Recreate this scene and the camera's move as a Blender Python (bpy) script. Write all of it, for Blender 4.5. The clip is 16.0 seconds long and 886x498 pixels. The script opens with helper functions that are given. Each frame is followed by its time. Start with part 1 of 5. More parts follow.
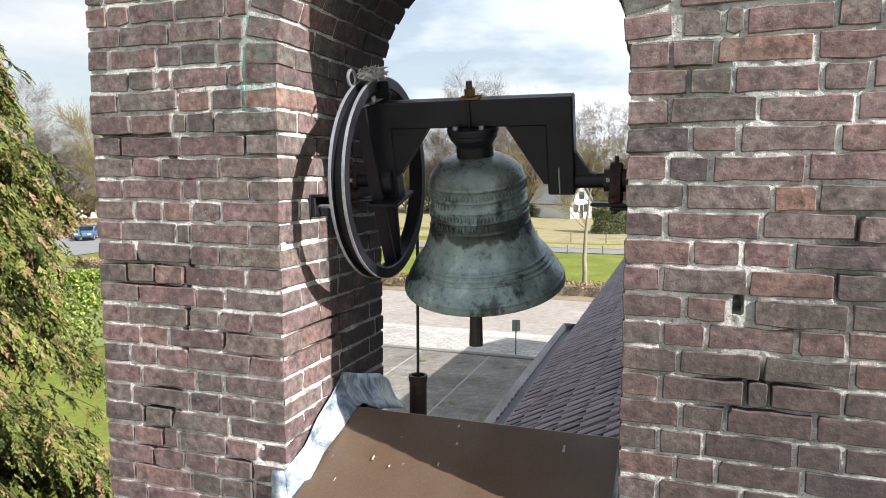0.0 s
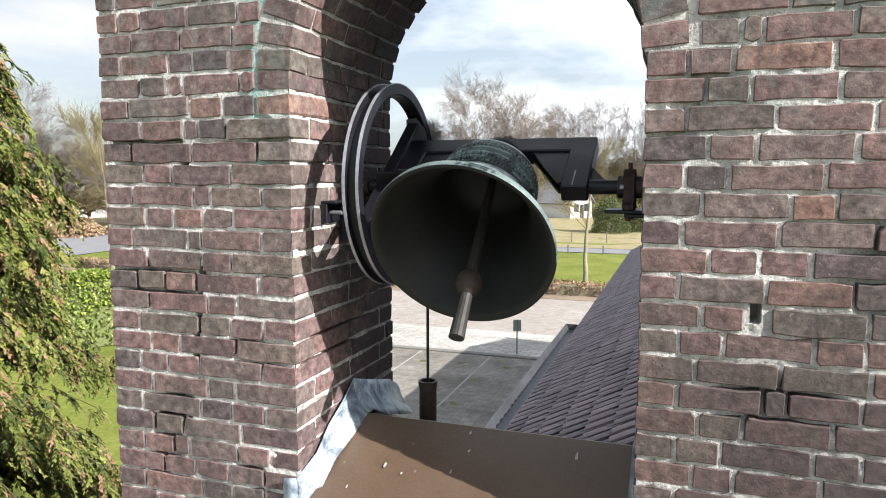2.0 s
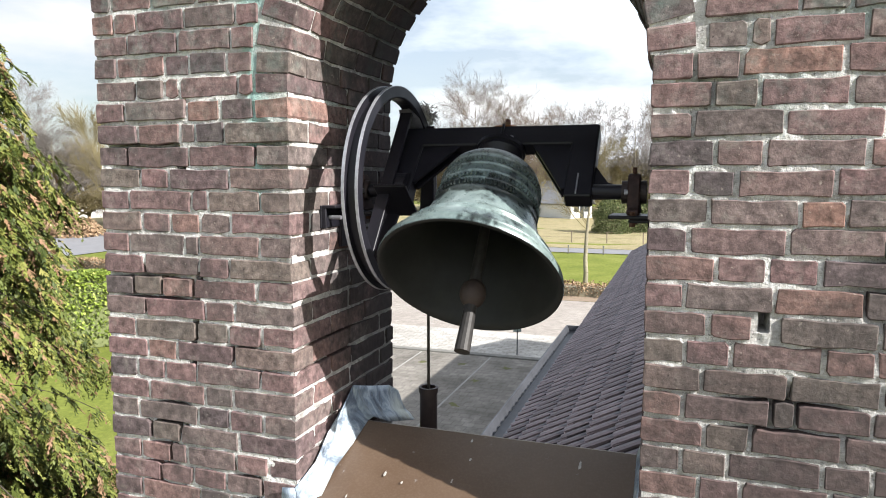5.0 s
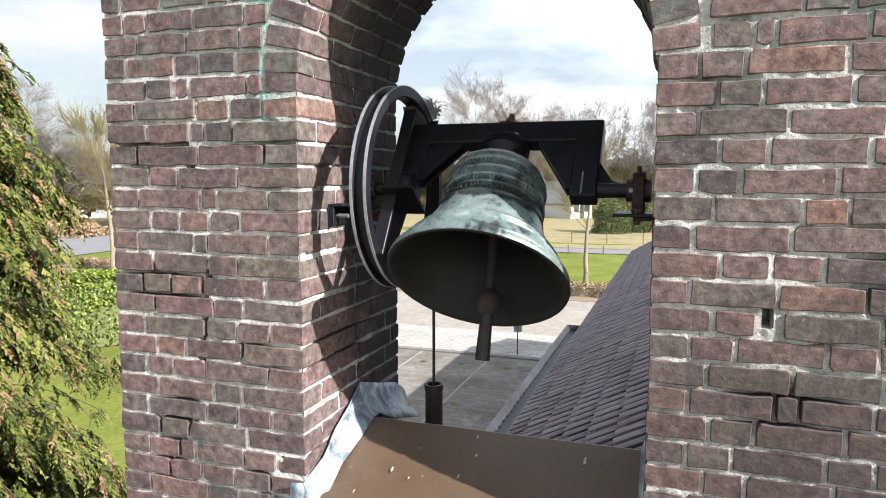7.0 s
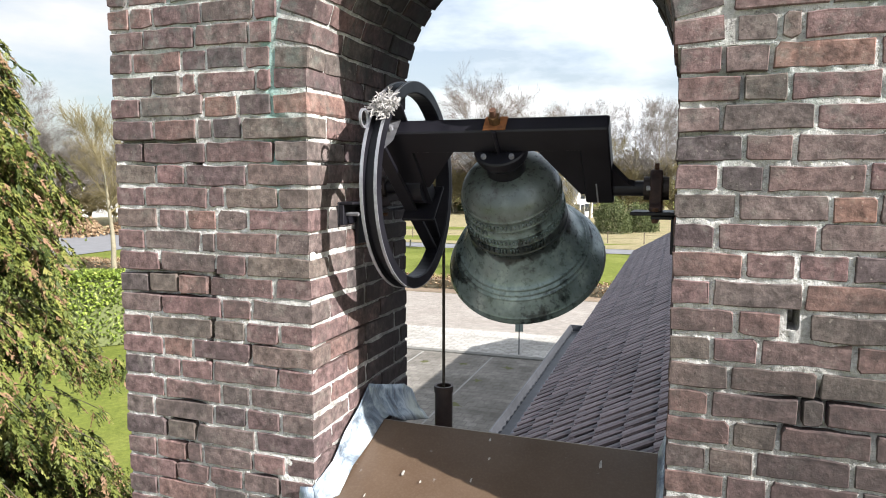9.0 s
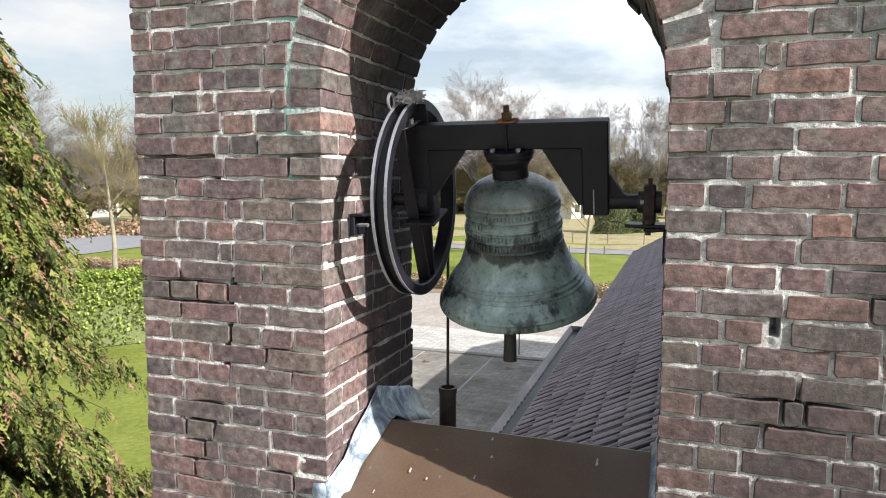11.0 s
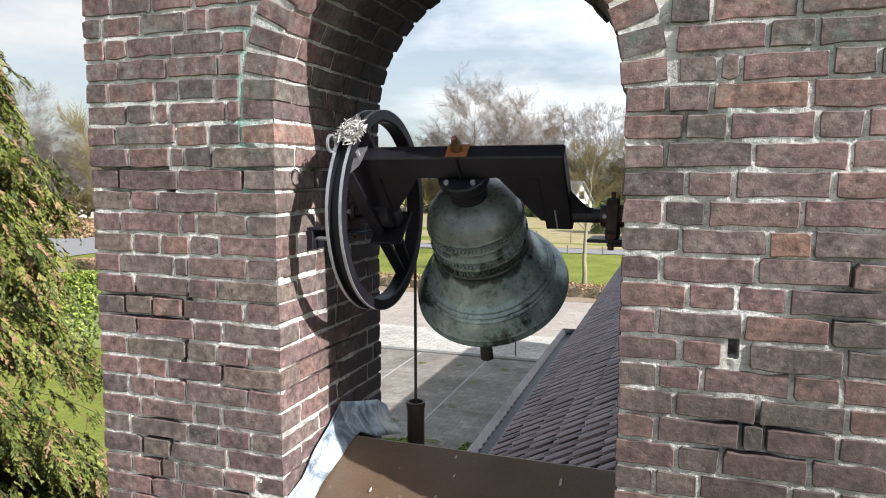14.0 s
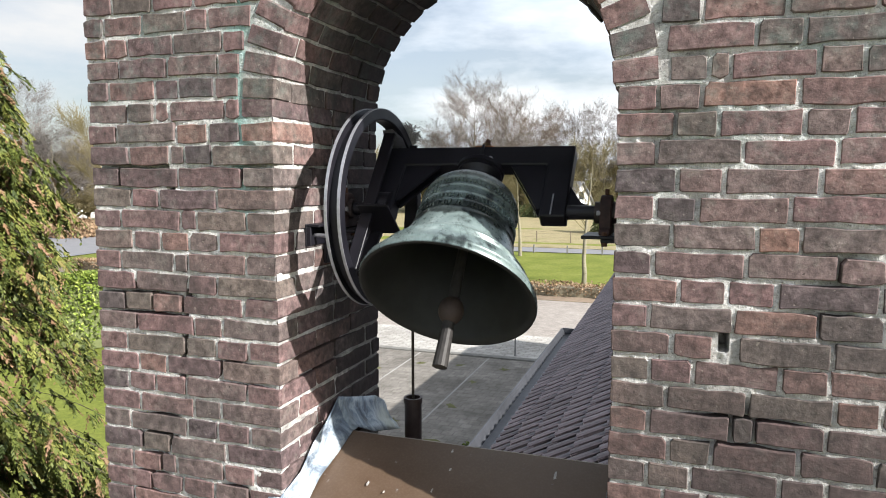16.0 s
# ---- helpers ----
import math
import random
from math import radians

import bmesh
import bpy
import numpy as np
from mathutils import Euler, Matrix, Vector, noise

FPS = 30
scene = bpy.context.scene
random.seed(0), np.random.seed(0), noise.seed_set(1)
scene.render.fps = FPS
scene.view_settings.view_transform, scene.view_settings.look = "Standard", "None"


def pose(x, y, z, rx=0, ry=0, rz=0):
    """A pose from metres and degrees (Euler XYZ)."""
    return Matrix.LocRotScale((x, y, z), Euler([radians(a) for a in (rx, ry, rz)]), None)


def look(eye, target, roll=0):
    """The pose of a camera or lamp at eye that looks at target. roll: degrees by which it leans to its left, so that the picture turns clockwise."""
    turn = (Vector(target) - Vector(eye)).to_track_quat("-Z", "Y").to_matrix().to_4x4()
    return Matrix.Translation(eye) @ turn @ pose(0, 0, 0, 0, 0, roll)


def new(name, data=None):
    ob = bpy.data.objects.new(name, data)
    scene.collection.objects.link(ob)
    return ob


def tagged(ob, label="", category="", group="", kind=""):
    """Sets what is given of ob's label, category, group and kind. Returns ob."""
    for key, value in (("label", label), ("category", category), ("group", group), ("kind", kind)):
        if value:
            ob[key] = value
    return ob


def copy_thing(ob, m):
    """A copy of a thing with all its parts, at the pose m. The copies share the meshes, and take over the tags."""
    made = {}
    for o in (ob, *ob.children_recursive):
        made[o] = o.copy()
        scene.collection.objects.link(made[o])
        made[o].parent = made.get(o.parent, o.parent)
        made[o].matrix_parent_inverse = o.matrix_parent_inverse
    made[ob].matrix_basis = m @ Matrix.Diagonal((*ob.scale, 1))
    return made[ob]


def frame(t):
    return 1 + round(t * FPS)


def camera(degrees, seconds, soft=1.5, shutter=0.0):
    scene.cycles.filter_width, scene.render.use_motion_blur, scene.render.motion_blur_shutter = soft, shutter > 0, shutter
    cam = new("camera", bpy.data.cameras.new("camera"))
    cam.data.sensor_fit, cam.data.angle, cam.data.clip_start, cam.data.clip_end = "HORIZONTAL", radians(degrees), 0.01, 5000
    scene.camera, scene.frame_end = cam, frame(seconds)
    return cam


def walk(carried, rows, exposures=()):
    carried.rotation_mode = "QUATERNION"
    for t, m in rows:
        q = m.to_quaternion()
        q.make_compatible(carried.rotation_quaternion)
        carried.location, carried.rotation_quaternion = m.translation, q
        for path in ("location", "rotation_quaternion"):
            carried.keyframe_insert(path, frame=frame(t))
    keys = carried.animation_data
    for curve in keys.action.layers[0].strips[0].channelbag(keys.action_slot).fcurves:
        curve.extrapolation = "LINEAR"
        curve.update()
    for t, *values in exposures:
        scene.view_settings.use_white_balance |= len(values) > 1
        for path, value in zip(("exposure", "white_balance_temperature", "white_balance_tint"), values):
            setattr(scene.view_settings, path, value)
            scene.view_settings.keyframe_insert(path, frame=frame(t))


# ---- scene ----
cam = camera(66.03, 16.0, soft=1.0, shutter=0.1)
# seconds, eye (metres), turn (degrees): a hovering camera that drifts by a few centimetres
ROWS = [
    (0.0, 1.032, -1.609, 6.378, 84.02, 0.04, 19.23),
    (0.5, 1.030, -1.579, 6.367, 84.02, 0.04, 19.24),
    (1.0, 1.017, -1.568, 6.367, 84.01, 0.05, 19.24),
    (1.5, 1.006, -1.576, 6.385, 83.98, 0.05, 19.22),
    (2.0, 0.996, -1.612, 6.398, 83.97, 0.05, 19.24),
    (2.5, 0.977, -1.632, 6.410, 83.96, 0.06, 19.25),
    (3.0, 0.982, -1.637, 6.418, 83.97, 0.04, 19.25),
    (3.5, 0.994, -1.605, 6.422, 83.96, 0.03, 19.24),
    (6.0, 0.972, -1.580, 6.404, 83.99, 0.02, 19.26),
    (6.5, 0.970, -1.596, 6.407, 83.98, 0.04, 19.25),
    (7.0, 0.972, -1.609, 6.406, 83.99, 0.03, 19.24),
    (7.5, 0.953, -1.611, 6.401, 84.01, 0.01, 19.24),
    (8.0, 0.942, -1.607, 6.393, 83.99, 0.03, 19.28),
    (8.5, 0.948, -1.604, 6.396, 83.98, 0.03, 19.28),
    (9.0, 0.927, -1.582, 6.400, 83.97, 0.01, 19.28),
    (11.5, 0.968, -1.701, 6.454, 83.97, -0.03, 19.29),
    (12.0, 1.001, -1.665, 6.467, 83.96, 0.01, 19.29),
    (12.5, 1.000, -1.607, 6.472, 83.97, 0.00, 19.27),
    (13.0, 1.002, -1.575, 6.473, 83.97, -0.01, 19.26),
    (13.5, 1.022, -1.576, 6.476, 83.97, -0.00, 19.28),
    (14.0, 1.038, -1.601, 6.477, 83.95, 0.00, 19.24),
    (14.5, 1.049, -1.626, 6.469, 83.96, 0.00, 19.25),
    (15.0, 1.048, -1.637, 6.468, 83.98, -0.02, 19.25),
    (15.5, 1.070, -1.643, 6.474, 83.96, -0.00, 19.23),
    (16.0, 1.057, -1.624, 6.469, 83.98, -0.00, 19.23),
]
walk(cam, [(t, pose(x, y, z, rx, ry, rz)) for t, x, y, z, rx, ry, rz in ROWS],
     exposures=((0.0, 1.00), (2.0, 1.04), (3.5, 1.09), (9.0, 1.06), (11.5, 0.92), (16.0, 0.90)))

# ---- light ----
SUN_WAY = Vector((1.0, -0.298, 0.68)).normalized()      # from the place towards the sun
ELEV = math.asin(SUN_WAY.z)
AZIM = math.atan2(SUN_WAY.x, SUN_WAY.y)


def make_world():
    w = bpy.data.worlds.new("sky")
    scene.world = w
    w.use_nodes = True
    nt = w.node_tree
    n, l = nt.nodes, nt.links
    n.clear()
    out = n.new("ShaderNodeOutputWorld")
    bg = n.new("ShaderNodeBackground")
    sky = n.new("ShaderNodeTexSky")
    sky.sky_type, sky.sun_disc = "NISHITA", False
    sky.sun_elevation, sky.sun_rotation = ELEV, AZIM
    sky.air_density, sky.dust_density = 1.0, 2.0
    tc = n.new("ShaderNodeTexCoord")
    mp = n.new("ShaderNodeMapping")
    mp.inputs["Scale"].default_value = (1.0, 1.0, 3.2)
    mp.inputs["Location"].default_value = (0.7, 0.2, 0.0)
    cl = n.new("ShaderNodeTexNoise")
    cl.inputs["Scale"].default_value, cl.inputs["Detail"].default_value = 2.6, 8.0
    cl.inputs["Roughness"].default_value = 0.55
    rp = n.new("ShaderNodeValToRGB")
    rp.color_ramp.elements[0].position, rp.color_ramp.elements[1].position = 0.43, 0.64
    rp.color_ramp.elements[0].color = (0.30, 0.30, 0.30, 1)
    shade = n.new("ShaderNodeTexNoise")
    shade.inputs["Scale"].default_value, shade.inputs["Detail"].default_value = 1.7, 5.0
    tone = n.new("ShaderNodeValToRGB")
    tone.color_ramp.elements[0].position, tone.color_ramp.elements[1].position = 0.40, 0.60
    tone.color_ramp.elements[0].color, tone.color_ramp.elements[1].color = (7.5, 8.5, 9.8, 1), (10.3, 10.45, 10.6, 1)
    # clouds turn greyer the farther they stand from the sun
    sep = n.new("ShaderNodeSeparateXYZ")
    l.new(tc.outputs["Generated"], sep.inputs[0])
    side = n.new("ShaderNodeMapRange")
    side.interpolation_type = "SMOOTHSTEP"
    for k, v in (("From Min", -0.34), ("From Max", -0.62), ("To Min", 1.0), ("To Max", 0.68)):
        side.inputs[k].default_value = v
    l.new(sep.outputs[0], side.inputs["Value"])
    grey = n.new("ShaderNodeMixRGB")
    grey.blend_type = "MULTIPLY"
    grey.inputs["Fac"].default_value = 1.0
    mix = n.new("ShaderNodeMixRGB")
    l.new(tc.outputs["Generated"], mp.inputs["Vector"])
    l.new(mp.outputs["Vector"], cl.inputs["Vector"])
    l.new(mp.outputs["Vector"], shade.inputs["Vector"])
    l.new(cl.outputs["Fac"], rp.inputs["Fac"])
    l.new(shade.outputs["Fac"], tone.inputs["Fac"])
    l.new(rp.outputs["Color"], mix.inputs["Fac"])
    l.new(sky.outputs["Color"], mix.inputs["Color1"])
    l.new(tone.outputs["Color"], grey.inputs["Color1"])
    l.new(side.outputs["Result"], grey.inputs["Color2"])
    l.new(grey.outputs["Color"], mix.inputs["Color2"])
    l.new(mix.outputs["Color"], bg.inputs["Color"])
    bg.inputs["Strength"].default_value = 0.070
    l.new(bg.outputs["Background"], out.inputs["Surface"])


make_world()
lamp = new("sun", bpy.data.lights.new("sun", "SUN"))
lamp.data.energy, lamp.data.angle, lamp.data.color = 5.0, radians(0.53), (1.0, 0.97, 0.935)
lamp.matrix_world = look((20, -6, 20), Vector((20, -6, 20)) - SUN_WAY)


# ---- materials ----
class Mat:
    """A small builder for node materials."""

    def __init__(self, name, rough=0.8, metal=0.0, spec=0.5):
        self.m = bpy.data.materials.new(name)
        self.m.use_nodes = True
        self.nt = self.m.node_tree
        self.b = self.nt.nodes["Principled BSDF"]
        self.b.inputs["Roughness"].default_value = rough
        self.b.inputs["Metallic"].default_value = metal
        self.b.inputs["Specular IOR Level"].default_value = spec
        self.tc = self.nt.nodes.new("ShaderNodeTexCoord")
        self.geo = self.nt.nodes.new("ShaderNodeNewGeometry")
        self.h = None

    def link(self, a, b):
        self.nt.links.new(a, b)

    def vec(self, space="Object", scale=(1, 1, 1), loc=(0, 0, 0), rot=(0, 0, 0)):
        mp = self.nt.nodes.new("ShaderNodeMapping")
        mp.inputs["Scale"].default_value, mp.inputs["Location"].default_value = scale, loc
        mp.inputs["Rotation"].default_value = rot
        src = self.geo.outputs["Position"] if space == "World" else self.tc.outputs[space]
        self.link(src, mp.inputs["Vector"])
        return mp.outputs["Vector"]

    def noise(self, scale, detail=5, rough=0.55, vec=None, distortion=0.0):
        n = self.nt.nodes.new("ShaderNodeTexNoise")
        n.inputs["Scale"].default_value, n.inputs["Detail"].default_value = scale, detail
        n.inputs["Roughness"].default_value, n.inputs["Distortion"].default_value = rough, distortion
        self.link(vec or self.vec("World"), n.inputs["Vector"])
        return n.outputs["Fac"]

    def voronoi(self, scale, vec=None, feature="F1", out="Distance"):
        n = self.nt.nodes.new("ShaderNodeTexVoronoi")
        n.feature = feature
        n.inputs["Scale"].default_value = scale
        self.link(vec or self.vec("World"), n.inputs["Vector"])
        return n.outputs[out]

    def wave(self, scale, vec, distortion=0.0, detail=2):
        n = self.nt.nodes.new("ShaderNodeTexWave")
        n.inputs["Scale"].default_value, n.inputs["Distortion"].default_value = scale, distortion
        n.inputs["Detail"].default_value = detail
        self.link(vec, n.inputs["Vector"])
        return n.outputs["Fac"]

    def ramp(self, fac, stops):
        n = self.nt.nodes.new("ShaderNodeValToRGB")
        els = n.color_ramp.elements
        while len(els) < len(stops):
            els.new(0.5)
        for e, (p, c) in zip(els, stops):
            e.position = p
            e.color = (c, c, c, 1) if isinstance(c, (int, float)) else (*c, 1)
        self.link(fac, n.inputs["Fac"])
        return n.outputs["Color"]

    def mix(self, fac, a, b, how="MIX"):
        n = self.nt.nodes.new("ShaderNodeMixRGB")
        n.blend_type = how
        for sock, v in ((n.inputs["Fac"], fac), (n.inputs["Color1"], a), (n.inputs["Color2"], b)):
            if isinstance(v, (int, float)):
                sock.default_value = v if sock.name == "Fac" else (v, v, v, 1)
            elif isinstance(v, tuple):
                sock.default_value = (*v, 1)
            else:
                self.link(v, sock)
        return n.outputs["Color"]

    def math(self, op, a, b=0.0):
        n = self.nt.nodes.new("ShaderNodeMath")
        n.operation = op
        for sock, v in zip(n.inputs, (a, b)):
            if isinstance(v, (int, float)):
                sock.default_value = v
            else:
                self.link(v, sock)
        return n.outputs[0]

    def rand(self):
        n = self.nt.nodes.new("ShaderNodeObjectInfo")
        return n.outputs["Random"]

    def island(self):
        return self.geo.outputs["Random Per Island"]

    def height(self):
        n = self.nt.nodes.new("ShaderNodeSeparateXYZ")
        self.link(self.geo.outputs["Position"], n.inputs[0])
        return n.outputs

    def bump(self, fac, strength, dist):
        n = self.nt.nodes.new("ShaderNodeBump")
        n.inputs["Strength"].default_value, n.inputs["Distance"].default_value = strength, dist
        self.link(fac, n.inputs["Height"])
        if self.h is not None:
            self.link(self.h, n.inputs["Normal"])
        self.h = n.outputs["Normal"]

    def done(self, color, rough=None):
        if isinstance(color, tuple):
            self.b.inputs["Base Color"].default_value = (*color, 1)
        else:
            self.link(color, self.b.inputs["Base Color"])
        if rough is not None:
            self.link(rough, self.b.inputs["Roughness"])
        if self.h is not None:
            self.link(self.h, self.b.inputs["Normal"])
        return self.m


def plain(name, c, rough=0.7, metal=0.0, var=0.25, scale=30.0, bump=0.2, dist=0.002, space="World"):
    m = Mat(name, rough, metal)
    a = m.noise(scale, 6, 0.6, m.vec(space))
    b_ = m.noise(scale * 0.13, 4, 0.5, m.vec(space))
    f = m.mix(0.5, a, b_)
    lo, hi = tuple(v * (1 - var) for v in c), tuple(min(1, v * (1 + var)) for v in c)
    m.bump(a, bump, dist)
    return m.done(m.ramp(f, [(0.35, lo), (0.65, hi)]))


def brick_mat():
    m = Mat("brick_clay", 0.9, 0.0, 0.25)
    r = m.rand()
    base = m.ramp(r, [(0.0, (0.105, 0.076, 0.078)), (0.16, (0.171, 0.111, 0.107)), (0.32, (0.142, 0.115, 0.107)), (0.48, (0.184, 0.114, 0.112)),
                      (0.60, (0.149, 0.121, 0.105)), (0.74, (0.094, 0.076, 0.078)), (0.86, (0.179, 0.113, 0.105)), (0.95, (0.193, 0.123, 0.110)), (1.0, (0.234, 0.134, 0.105))])
    grain = m.noise(240, 5, 0.65)
    mid = m.noise(38, 6, 0.62)
    big = m.noise(7, 5, 0.6)
    col = m.mix(0.75, base, m.ramp(mid, [(0.32, 0.15), (0.5, 0.5), (0.68, 0.88)]), "OVERLAY")
    col = m.mix(0.35, col, m.ramp(grain, [(0.34, 0.25), (0.66, 0.75)]), "OVERLAY")
    # lime bloom and grime, in patches
    lime = m.ramp(m.noise(16, 8, 0.72), [(0.53, 0.0), (0.72, 1.0)])
    col = m.mix(m.math("MULTIPLY", lime, 0.42), col, (0.36, 0.33, 0.29))
    soot = m.ramp(m.noise(4.5, 9, 0.72), [(0.36, 1.0), (0.55, 0.0)])
    col = m.mix(m.math("MULTIPLY", soot, 0.62), col, (0.050, 0.044, 0.043))
    pits = m.ramp(m.noise(75, 4, 0.6), [(0.26, 1.0), (0.34, 0.0)])
    col = m.mix(m.math("MULTIPLY", pits, 0.75), col, (0.025, 0.021, 0.021))
    pale = m.ramp(m.noise(90, 3, 0.5), [(0.66, 0.0), (0.74, 1.0)])
    col = m.mix(m.math("MULTIPLY", pale, 0.35), col, (0.46, 0.40, 0.34))
    # green copper wash under the top of the wall
    z = m.height()[2]
    g = m.math("MULTIPLY", m.ramp(m.noise(11, 7, 0.7), [(0.50, 0.0), (0.68, 1.0)]), m.ramp(m.math("MULTIPLY", m.math("SUBTRACT", z, 6.3), 1.2), [(0.0, 0.0), (0.7, 1.0)]))
    col = m.mix(m.math("MULTIPLY", g, 0.30), col, (0.22, 0.34, 0.30))
    # an old dark stain over the foot of one pier
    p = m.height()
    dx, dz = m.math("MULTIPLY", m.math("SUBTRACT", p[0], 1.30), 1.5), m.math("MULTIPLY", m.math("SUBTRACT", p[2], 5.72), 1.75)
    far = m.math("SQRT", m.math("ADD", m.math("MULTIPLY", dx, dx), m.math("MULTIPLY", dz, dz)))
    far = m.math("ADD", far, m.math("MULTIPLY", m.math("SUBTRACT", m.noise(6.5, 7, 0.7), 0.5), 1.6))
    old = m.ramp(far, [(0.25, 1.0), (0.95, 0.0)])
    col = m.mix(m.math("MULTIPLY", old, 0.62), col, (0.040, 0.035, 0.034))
    # soot and the opening's shade, both put into the colour from the front inwards
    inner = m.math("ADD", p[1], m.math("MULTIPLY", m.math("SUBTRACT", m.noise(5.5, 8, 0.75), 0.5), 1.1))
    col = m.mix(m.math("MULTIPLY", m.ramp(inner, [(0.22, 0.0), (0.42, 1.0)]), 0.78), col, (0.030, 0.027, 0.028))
    m.bump(mid, 0.55, 0.0035)
    m.bump(m.noise(46, 5, 0.65, m.vec("World", (1, 1, 1.5))), 0.5, 0.0022)
    m.bump(grain, 0.6, 0.0012)
    m.bump(m.voronoi(75), 0.2, 0.002)
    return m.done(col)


def mortar_mat():
    m = Mat("mortar", 0.95, 0.0, 0.2)
    a, b_ = m.noise(85, 8, 0.72), m.noise(9, 6, 0.65)
    col = m.ramp(b_, [(0.28, (0.36, 0.35, 0.335)), (0.42, (0.62, 0.605, 0.58)), (0.55, (0.76, 0.745, 0.715)), (0.75, (0.84, 0.825, 0.79))])
    col = m.mix(0.8, col, m.ramp(a, [(0.3, 0.15), (0.7, 0.85)]), "OVERLAY")
    dirt = m.ramp(m.noise(5, 9, 0.75), [(0.40, 1.0), (0.56, 0.0)])
    col = m.mix(m.math("MULTIPLY", dirt, 0.50), col, (0.15, 0.142, 0.132))
    z = m.height()[2]
    g = m.math("MULTIPLY", m.ramp(m.noise(6, 6, 0.7), [(0.47, 0.0), (0.62, 1.0)]), m.ramp(m.math("MULTIPLY", m.math("SUBTRACT", z, 6.22), 1.4), [(0.0, 0.0), (0.6, 1.0)]))
    col = m.mix(m.math("MULTIPLY", g, 0.42), col, (0.30, 0.43, 0.39))
    xx = m.height()
    run = m.math("ABSOLUTE", m.math("ADD", m.math("ADD", xx[0], 0.108), m.math("MULTIPLY", m.math("SUBTRACT", m.noise(13, 4, 0.6), 0.5), 0.12)))
    run = m.math("MULTIPLY", m.ramp(m.math("MULTIPLY", run, 20.0), [(0.25, 1.0), (0.9, 0.0)]), m.ramp(m.math("SUBTRACT", z, 6.25), [(0.0, 0.0), (0.2, 1.0)]))
    col = m.mix(m.math("MULTIPLY", run, 0.75), col, (0.27, 0.47, 0.43))
    # an old dark stain over the foot of one pier
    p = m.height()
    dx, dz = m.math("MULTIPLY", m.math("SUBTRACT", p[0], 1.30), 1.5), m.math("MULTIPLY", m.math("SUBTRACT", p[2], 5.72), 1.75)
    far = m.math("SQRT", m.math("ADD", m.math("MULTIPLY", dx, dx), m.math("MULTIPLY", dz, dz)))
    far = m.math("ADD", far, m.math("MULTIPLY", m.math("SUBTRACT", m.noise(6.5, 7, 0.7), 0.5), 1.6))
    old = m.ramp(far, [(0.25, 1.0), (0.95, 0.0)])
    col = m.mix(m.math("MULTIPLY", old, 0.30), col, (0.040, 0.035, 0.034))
    # same inside the opening: some soot, some painted shade
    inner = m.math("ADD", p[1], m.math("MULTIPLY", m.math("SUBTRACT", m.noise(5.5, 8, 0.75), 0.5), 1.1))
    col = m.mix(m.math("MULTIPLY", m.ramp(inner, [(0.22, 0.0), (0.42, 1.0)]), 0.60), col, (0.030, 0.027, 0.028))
    crumbs = m.ramp(m.noise(120, 4, 0.6), [(0.30, 1.0), (0.42, 0.0)])
    col = m.mix(m.math("MULTIPLY", crumbs, 0.7), col, (0.07, 0.065, 0.06))
    m.bump(a, 1.0, 0.009)
    m.bump(m.noise(300, 3, 0.6), 0.5, 0.0015)
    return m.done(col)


def bronze_mat():
    m = Mat("weathered_bronze", 0.5, 0.25, 0.6)
    o = m.vec("Object")
    big = m.noise(7, 8, 0.62, o, 0.6)
    fine = m.noise(60, 6, 0.65, o)
    streak = m.noise(5, 7, 0.65, m.vec("Object", (3.5, 3.5, 1.6)))
    # dark oxide against pale grey-green patina
    f = m.mix(0.45, big, streak)
    col = m.ramp(f, [(0.36, (0.016, 0.021, 0.021)), (0.42, (0.040, 0.055, 0.055)), (0.44, (0.140, 0.185, 0.180)), (0.53, (0.215, 0.275, 0.265)), (0.62, (0.38, 0.45, 0.435))])
    run = m.ramp(m.noise(9, 6, 0.7, m.vec("Object", (4.5, 4.5, 0.5))), [(0.50, 0.0), (0.68, 1.0)])
    col = m.mix(m.math("MULTIPLY", run, 0.55), col, (0.20, 0.265, 0.25))
    spot = m.ramp(m.noise(24, 7, 0.75, o), [(0.56, 0.0), (0.66, 1.0)])
    col = m.mix(m.math("MULTIPLY", spot, 0.42), col, (0.018, 0.021, 0.020))
    col = m.mix(0.45, col, m.ramp(fine, [(0.3, 0.3), (0.7, 0.7)]), "OVERLAY")
    sep = m.nt.nodes.new("ShaderNodeSeparateXYZ")
    m.link(m.tc.outputs["Object"], sep.inputs[0])
    # a browner, dirtier upper half; a dark belt under the inscription
    zf = m.math("ADD", sep.outputs[2], m.math("MULTIPLY", m.math("SUBTRACT", m.noise(11, 7, 0.65, o), 0.5), 0.16))
    crown = m.ramp(m.math("ADD", zf, 0.5), [(0.43, 0.0), (0.53, 1.0)])
    col = m.mix(m.math("MULTIPLY", crown, 0.62), col, (0.062, 0.058, 0.046))
    belt = m.ramp(m.math("ADD", zf, 0.5), [(0.352, 0.0), (0.362, 1.0), (0.40, 1.0), (0.425, 0.0)])
    col = m.mix(m.math("MULTIPLY", belt, 0.85), col, (0.012, 0.014, 0.014))
    m.bump(fine, 0.15, 0.002)
    m.bump(big, 0.12, 0.006)
    return m.done(col, m.ramp(fine, [(0.3, 0.22), (0.7, 0.40)]))


